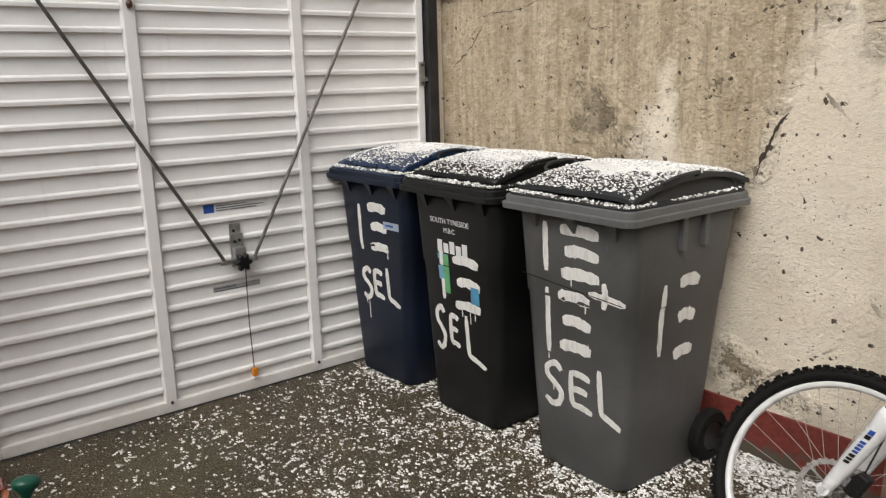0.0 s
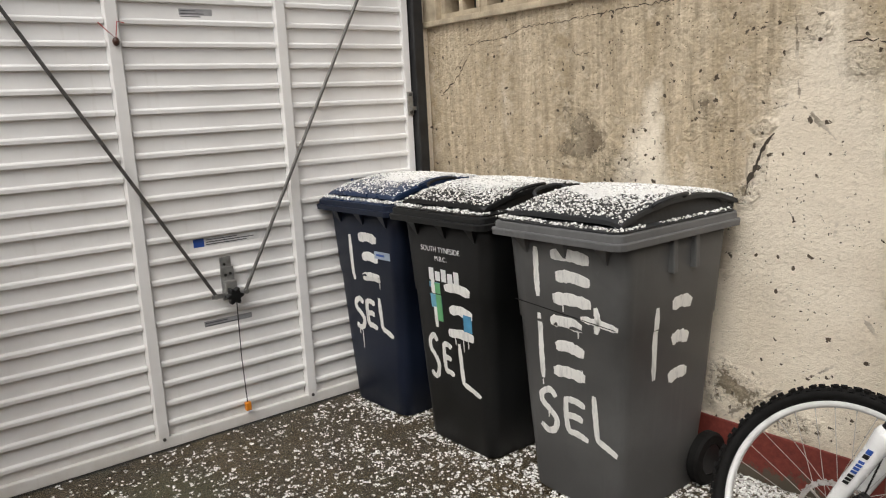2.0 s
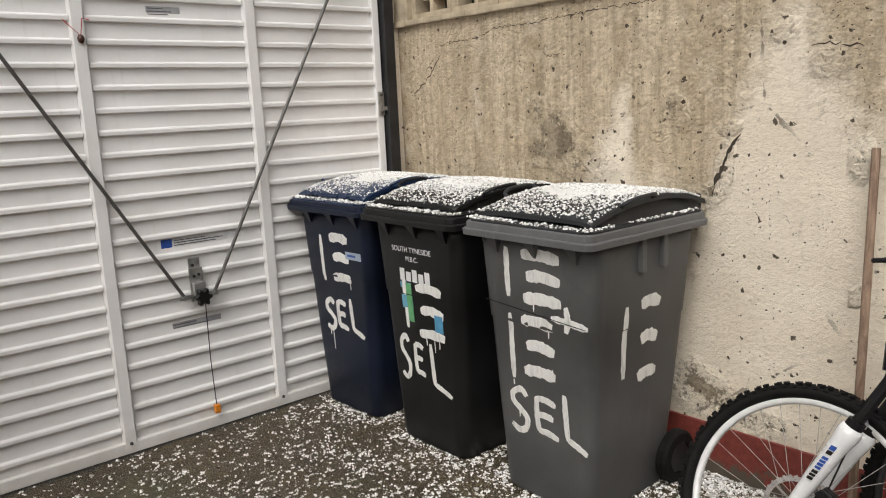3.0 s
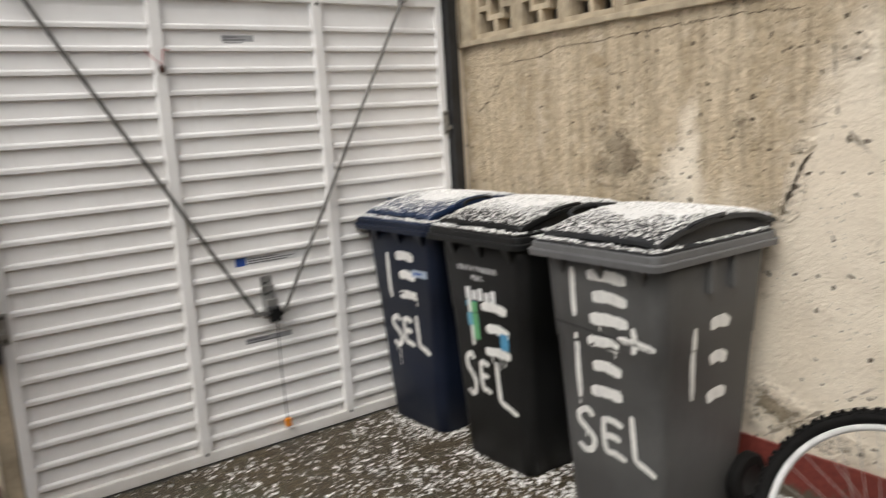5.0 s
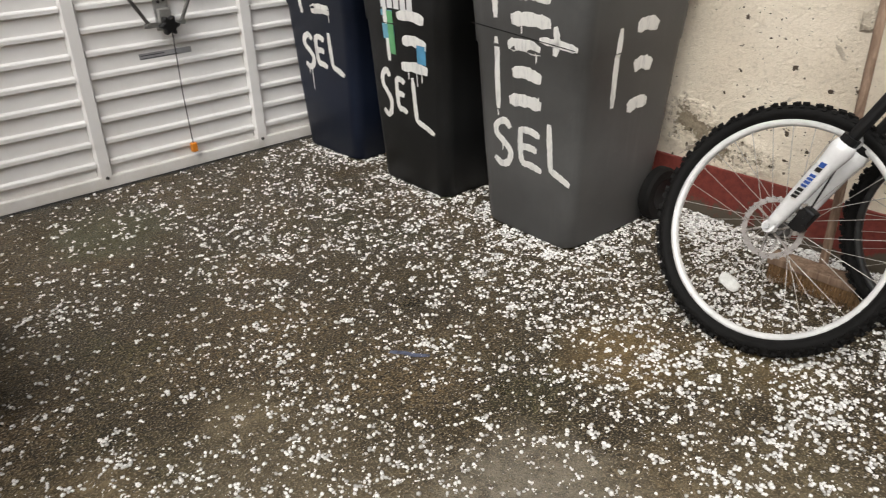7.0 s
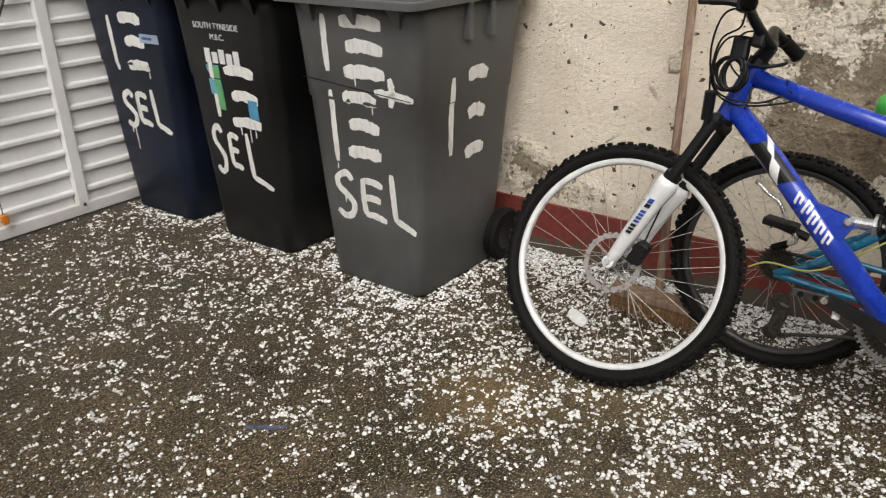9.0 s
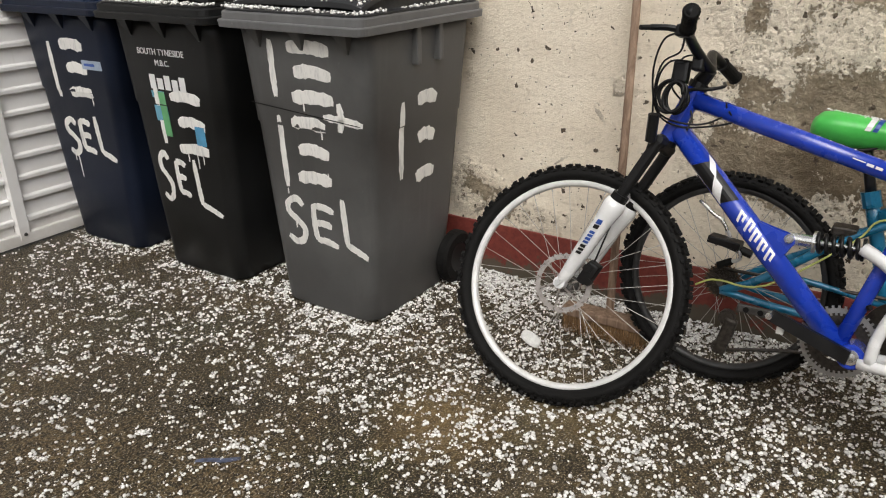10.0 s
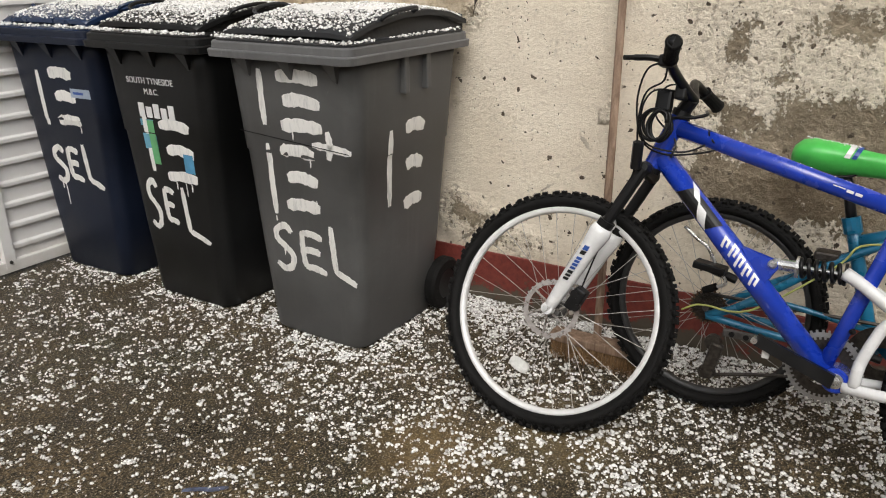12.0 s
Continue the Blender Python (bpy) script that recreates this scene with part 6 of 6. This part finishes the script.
part("tub", lathe([(0, 0.003), (0.106, 0.0), (0.114, 0.006), (tub_r(0.218), 0.218)], None, 48), M_BUCKET, bucket, smooth=True)
part("rim", lathe([(tub_r(0.215), 0.215), (tub_r(0.225) + 0.004, 0.218), (tub_r(0.235) + 0.006, 0.236), (tub_r(0.24) + 0.003, 0.240), (tub_r(0.245) + 0.006, 0.246), (tub_r(0.26) + 0.006, 0.262), (tub_r(0.265), 0.268), (tub_r(0.26) - 0.006, 0.264), (tub_r(0.2) - 0.006, 0.2), (0.104, 0.02), (0, 0.015)], None, 48), M_CREAM, bucket, "white rim and inside of the tub", smooth=True)


def tub_patch(name, a, outline, lift, material, parent):
    """A flat sign bent onto the tub: outline in metres (across, up) round the angle a."""
    bm = bmesh.new()
    n = 8
    cols = []
    for i in range(n + 1):
        t = i / n
        row = []
        for (xl, zl), (xr, zr) in outline:
            x, z = xl + (xr - xl) * t, zl + (zr - zl) * t
            r = tub_r(z) + lift
            g = a + x / r
            row.append(bm.verts.new((r * math.cos(g), r * math.sin(g), z)))
        cols.append(row)
    for p, q in zip(cols, cols[1:]):
        for k in range(len(outline) - 1):
            bm.faces.new((p[k], q[k], q[k + 1], p[k + 1]))
    bmesh.ops.recalc_face_normals(bm, faces=bm.faces)
    return part(name, bm, material, parent)


for a in (radians(-42), radians(-140), radians(50), radians(140)):
    tub_patch("label", a, [((-0.030, 0.03), (0.030, 0.03)), ((-0.043, 0.135), (0.043, 0.135)), ((-0.050, 0.14), (0.050, 0.14)), ((-0.050, 0.165), (0.050, 0.165)), ((-0.040, 0.17), (0.040, 0.17)), ((-0.030, 0.19), (0.030, 0.19))], 0.0012, M_CREAM, bucket)
    tub_patch("label_field", a, [((-0.024, 0.038), (0.024, 0.038)), ((-0.036, 0.135), (0.036, 0.135))], 0.002, M_LABEL_GREY, bucket)
    for e in ((-0.034, -0.029), (0.029, 0.034)):
        tub_patch("label_line", a, [((e[0] * 0.84, 0.035), (e[1] * 0.84, 0.035)), ((e[0] * 1.2, 0.138), (e[1] * 1.2, 0.138))], 0.0026, M_INK, bucket)
    for k in range(5):
        tub_patch("label_mark", a, [((-0.032 + 0.0135 * k, 0.145), (-0.032 + 0.0135 * k + 0.009, 0.145)), ((-0.032 + 0.0135 * k, 0.163), (-0.032 + 0.0135 * k + 0.009, 0.163))], 0.0026, M_INK, bucket)
tub_patch("small_label", radians(-92), [((-0.015, 0.02), (0.015, 0.02)), ((-0.016, 0.05), (0.016, 0.05))], 0.0015, M_LABEL, bucket)

M_SCOOP = plain("turquoise_plastic", (0.055, 0.36, 0.38), 0.35, 0, 0.15, 14)
scoop = thing("dustpan", pose(BK[0], BK[1], 0.27), "turquoise plastic dustpan standing in the bucket", "dustpan")
bm = bmesh.new()
outline = [(-0.08, -0.02), (-0.074, 0.025), (-0.05, 0.06), (0.0, 0.082), (0.105, 0.088), (0.105, -0.03), (0.05, -0.075), (-0.05, -0.07)]
nrm = Vector((0.18, -0.95, 0.25)).normalized()
ex = Vector((0.98, 0.19, 0.0)).normalized()
ez = ex.cross(nrm) * -1
if ez.z < 0:
    ez = -ez
cen = Vector((0.018, 0.0, 0.0))
face = [bm.verts.new(cen + ex * a + ez * b) for a, b in outline]
back = [bm.verts.new(cen + ex * a + ez * b - nrm * 0.004) for a, b in outline]
bm.faces.new(face), bm.faces.new(back[::-1])
n = len(outline)
for k in range(n):
    bm.faces.new((face[k], back[k], back[(k + 1) % n], face[(k + 1) % n]))
bmesh.ops.recalc_face_normals(bm, faces=bm.faces)
part("pan", bm, M_SCOOP, scoop)
# raised curved wall
lipa = [cen + ex * a + ez * b for a, b in outline[:5]]
lipb = [p + nrm * h for p, h in zip(lipa, (0.04, 0.045, 0.045, 0.035, 0.012))]
loops = [[p, q, q + (cen - p).normalized() * 0.004, p + (cen - p).normalized() * 0.004] for p, q in zip(curve(lipa, 4), curve(lipb, 4))]
bm = loft(loops)
bmesh.ops.recalc_face_normals(bm, faces=bm.faces)
part("pan_wall", bm, M_SCOOP, scoop)
hs = cen + ex * -0.06 + ez * 0.0 + nrm * 0.02
part("handle", tube(curve([hs, hs + Vector((-0.05, -0.035, -0.008)), hs + Vector((-0.105, -0.06, -0.022))], 4), [0.016, 0.016, 0.0155, 0.015, 0.015, 0.015, 0.0145, 0.014, 0.013], 12), M_SCOOP, scoop, smooth=True)

# watering can, rose pointing up
M_CAN = plain("dark_green_plastic", (0.008, 0.075, 0.05), 0.4)
M_CAN_BODY = plain("murky_green_plastic", (0.03, 0.05, 0.05), 0.35)
can = thing("watering_can", pose(-2.31, -1.06, 0), "small green plastic watering can with upturned rose", "watering can")
part("body", lathe([(0, 0), (0.062, 0), (0.068, 0.02), (0.062, 0.16), (0.05, 0.19), (0.044, 0.19), (0.055, 0.155), (0.06, 0.03), (0, 0.02)], pose(-0.02, 0, 0), 30), M_CAN_BODY, can, smooth=True)
part("spout", tube(curve([(0.0, 0.05, 0.06), (0.015, 0.085, 0.16), (0.03, 0.10, 0.25), (0.035, 0.105, 0.30)], 5), [0.018 - 0.0004 * k for k in range(16)], 12), M_CAN_BODY, can, smooth=True)
part("rose", lathe([(0.014, 0.0), (0.018, 0.012), (0.034, 0.03), (0.038, 0.045), (0.03, 0.055), (0, 0.06)], pose(0.035, 0.105, 0.295, -8, 6, 0), 24), M_CAN, can, "green watering can rose", smooth=True)
part("handle", tube(curve([(-0.06, -0.02, 0.17), (-0.03, -0.03, 0.235), (0.03, 0.01, 0.24), (0.05, 0.04, 0.19), (0.02, 0.05, 0.12)], 5), 0.006, 8), M_CAN_BODY, can, smooth=True)

# orange stained timber panel close to the path
M_ORANGE_WOOD = timber("orange_stained_timber", (0.58, 0.165, 0.07), (0.86, 0.44, 0.28), 0.3, (60, 60, 1.2))
panel = thing("timber_panel", pose(-2.61, -1.90, 0), "orange stained timber panel with pale grain, wet", "timber panel")
part("post", box((-0.24, -0.075, 0), (0, 0, 1.24), 0.03), M_ORANGE_WOOD, panel)
for k in range(5):
    part("board", box((-0.24 - 0.14 * (k + 1), -0.055, 0.02), (-0.24 - 0.14 * k - 0.004, -0.02, 1.22), 0.004), M_ORANGE_WOOD, panel)


# ---- hail ----
ICO = bmesh.new()
bmesh.ops.create_icosphere(ICO, subdivisions=1, radius=1.0)
ico_v = np.array([v.co[:] for v in ICO.verts])
ico_f = np.array([[v.index for v in f.verts] for f in ICO.faces])
ICO.free()
rng = np.random.default_rng(11)


def pellets(name, centres, radii, label):
    """Many small lumps of ice in one mesh."""
    n, k = len(centres), len(ico_v)
    squash = np.stack([rng.uniform(0.75, 1.25, n), rng.uniform(0.75, 1.25, n), rng.uniform(0.6, 0.95, n)], 1)
    lump = 1 + rng.uniform(-0.11, 0.11, (n, k, 1))
    turn = rng.uniform(0, 6.28, n)
    shape = ico_v[None] * lump * squash[:, None]
    c, s = np.cos(turn)[:, None], np.sin(turn)[:, None]
    shape = np.stack([shape[..., 0] * c - shape[..., 1] * s, shape[..., 0] * s + shape[..., 1] * c, shape[..., 2]], 2)
    verts = (shape * radii[:, None, None] + centres[:, None]).reshape(-1, 3)
    faces = (ico_f[None] + (np.arange(n) * k)[:, None, None]).reshape(-1, 3)
    me = bpy.data.meshes.new(name)
    me.vertices.add(len(verts)), me.loops.add(faces.size), me.polygons.add(len(faces))
    me.vertices.foreach_set("co", verts.ravel())
    me.loops.foreach_set("vertex_index", faces.ravel().astype(np.int32))
    me.polygons.foreach_set("loop_start", np.arange(0, faces.size, 3, dtype=np.int32))
    me.update(calc_edges=True)
    me.shade_smooth()
    me.materials.append(M_HAIL)
    return tagged(new(name, me), label, "hail", kind="stuff")


def by_bike(x, y):
    """The stretch under the bicycles where the hail lies thicker and coarser."""
    return math.exp(-((x + 0.6) / 0.55) ** 4 - ((y + 2.75) / 0.75) ** 4)


def density(x, y):
    """Share of the ground that hail covers."""
    d = 0.082 + 0.055 * noise.noise((x * 1.1, y * 1.1, 0)) + 0.09 * noise.noise((x * 3.7, y * 3.7, 4)) + 0.10 * noise.noise((x * 11, y * 11, 2))
    d += 0.05 * math.exp(-((x + 0.75) / 0.4) ** 2) * (0.6 + 0.5 * noise.noise((x * 5, y * 5, 9)))
    d += 0.36 * math.exp(-((x + 0.05) / 0.15) ** 2)
    d += 0.03 * by_bike(x, y) * max(0.0, 0.75 + 1.5 * noise.noise((x * 4.1, y * 4.1, 21)) + 0.8 * noise.noise((x * 13, y * 13, 5)))
    for bx, by, _ in BINS:
        dx, dy = max(abs(x - bx) - 0.21, 0), max(abs(y - by) - 0.2, 0)
        d += 0.22 * math.exp(-(dx * dx + dy * dy) / 0.004)
    d *= 0.92 + 0.08 * min(1.0, max(0.0, (x + 2.5) / 1.2))
    d *= 0.6 + 0.4 * min(1.0, max(0.0, (-0.5 - y) / 1.5))
    d *= 1 - 0.4 * math.exp(-((x + 1.9) / 0.6) ** 2 - ((y + 0.4) / 0.6) ** 2)
    if y > -0.12:
        d *= 0.4
    d *= 1 - 0.7 * math.exp(-((x + 1.55) / 0.26) ** 2 - ((y + 2.5) / 0.26) ** 2)
    return max(0.015, d)


spots, sizes = [], []
rnd = random.Random(5)
tries = 330000
for _ in range(tries):
    x, y = rnd.uniform(-3.3, -0.015), rnd.uniform(-4.3, -0.02)
    if rnd.random() > density(x, y) * 0.98:
        continue
    if any(abs(x - bx) < 0.205 and abs(y - by) < 0.2 for bx, by, _ in BINS):
        continue
    r = 0.0023 + 0.0040 * rnd.random() ** 1.7 + 0.0012 * by_bike(x, y) * rnd.random()
    spots.append((x, y, r * 0.55)), sizes.append(r)
    for _ in range(rnd.choice((0, 0, 0, 1, 1, 2, 3))):
        a = rnd.uniform(0, 6.28)
        r2 = r * rnd.uniform(0.7, 1.1)
        spots.append((x + rnd.uniform(1.2, 2.4) * r * math.cos(a), y + rnd.uniform(1.2, 2.4) * r * math.sin(a), r2 * 0.6)), sizes.append(r2)
for _ in range(210000):
    x, y = rnd.uniform(-4.95, -0.02), rnd.uniform(-5.95, -0.05)
    if (x > -3.3 and y > -4.3) or rnd.random() > 0.13 + 0.06 * noise.noise((x * 3, y * 3, 7)):
        continue
    r = 0.002 + 0.0034 * rnd.random() ** 1.6
    spots.append((x, y, r * 0.55)), sizes.append(r)
for _ in range(150000):
    x, y = rnd.uniform(-2.6, -0.02), rnd.uniform(-3.4, -0.02)
    if rnd.random() > 0.95 * density(x, y) + 0.02 or any(abs(x - bx) < 0.205 and abs(y - by) < 0.2 for bx, by, _ in BINS):
        continue
    r = rnd.uniform(0.0009, 0.0018)
    spots.append((x, y, r * 0.7)), sizes.append(r)
pellets("hail_on_ground", np.array(spots), np.array(sizes), "white hailstones scattered thickly over the wet yard")

M_SLUSH = plain("white_slush", (0.83, 0.82, 0.80), 0.4, 0, 0.08, 60, 0.8)
for owner in (blue_bin, black_bin, grey_bin):
    spots, sizes = [], []
    m = owner.matrix_world
    for _ in range(9800):
        x, y = rnd.uniform(-0.252, 0.36), rnd.uniform(-0.252, 0.252)
        thick = (0.18 if owner is blue_bin else 0.31) + 0.27 * min(1, max(0, (x + 0.2) / 0.25)) + 1.1 * math.exp(-((x - 0.12) / 0.13) ** 2 - ((y + 0.02) / 0.12) ** 2) + 0.25 * noise.noise((x * 9, y * 9, owner.location.y * 7))
        if rnd.random() > thick:
            continue
        r = 0.0020 + 0.0038 * rnd.random() ** 1.7
        spots.append(m @ Vector((x, y, lid_surface(x, y) + r * 0.4 + 0.006 * max(0, thick - 0.6) * rnd.random()))), sizes.append(r)
    for _ in range(900):
        side = rnd.choice("fffsb")
        if side == "f":
            x, y = rnd.uniform(-0.294, -0.252), rnd.uniform(-0.278, 0.278)
        else:
            x, y = rnd.uniform(-0.29, 0.33), (-1 if side == "s" else 1) * rnd.uniform(0.262, 0.279)
        if rnd.random() > 0.75 + 1.3 * noise.noise((x * 11, y * 11, owner.location.y * 3)):
            continue
        r = 0.0020 + 0.0042 * rnd.random() ** 1.6
        spots.append(m @ Vector((x, y, 1.0195 + r * 0.5 + 0.006 * rnd.random() ** 2))), sizes.append(r)
    # packed slush in the middle of the lid
    bm = bmesh.new()
    n = 46
    grid = {}
    for i in range(n + 1):
        for j in range(n + 1):
            x, y = -0.12 + 0.46 * i / n, -0.21 + 0.42 * j / n
            k = owner.location.y * 5
            h = 1.2 - ((x - 0.12) / 0.2) ** 2 - ((y + 0.02) / 0.17) ** 2 + 1.1 * noise.noise((x * 14, y * 9, k)) + 0.7 * noise.noise((x * 40, y * 40, k))
            if h > 0:
                lift = 0.001 + 0.004 * min(1, h * 3) + 0.003 * noise.noise((x * 130, y * 130, k))
                grid[i, j] = bm.verts.new(m @ Vector((x, y, lid_surface(x, y) + max(0.0006, lift))))
    for i in range(n):
        for j in range(n):
            q = [(i, j), (i + 1, j), (i + 1, j + 1), (i, j + 1)]
            if all(c in grid for c in q):
                bm.faces.new([grid[c] for c in q])
    tagged(part("slush_on_lid", bm, M_SLUSH, None, smooth=True), "packed white hail slush on a wheelie bin lid", "slush", kind="stuff")
    pellets("hail_on_lid", np.array(spots), np.array(sizes), "white hail heaped on a wheelie bin lid")

spots, sizes = [], []
for (cx, cy), r0, z in ((POT_A, 0.17, 0.305), (POT_B, 0.115, 0.245), ((-2.47, -0.80), 0.11, 0.142)):
    for _ in range(int(16000 * r0 * r0)):
        a, q = rnd.uniform(0, 6.28), r0 * math.sqrt(rnd.random())
        r = 0.0032 + 0.003 * rnd.random()
        spots.append((cx + q * math.cos(a), cy + q * math.sin(a), z + r * 0.5)), sizes.append(r)
pellets("hail_in_pots", np.array(spots), np.array(sizes), "white hailstones lying on the soil of the pots")

# a few stones caught on the saddle and the top tube
spots, sizes = [], []
for _ in range(70):
    x = rnd.uniform(0.16, 0.30)
    y = rnd.uniform(-0.03, 0.03)
    spots.append(MT @ Vector((x, y, 0.804 - 6 * y * y - 0.10 * (x - 0.20)))), sizes.append(rnd.uniform(0.0015, 0.003))
for _ in range(60):
    q = tt0.lerp(tt1, rnd.uniform(0.05, 0.95))
    spots.append(MB @ (q + Vector((0, rnd.uniform(-0.008, 0.004), 0.0215)))), sizes.append(rnd.uniform(0.001, 0.0024))
pellets("hail_on_bicycles", np.array(spots), np.array(sizes), "small hailstones caught on the bicycles")
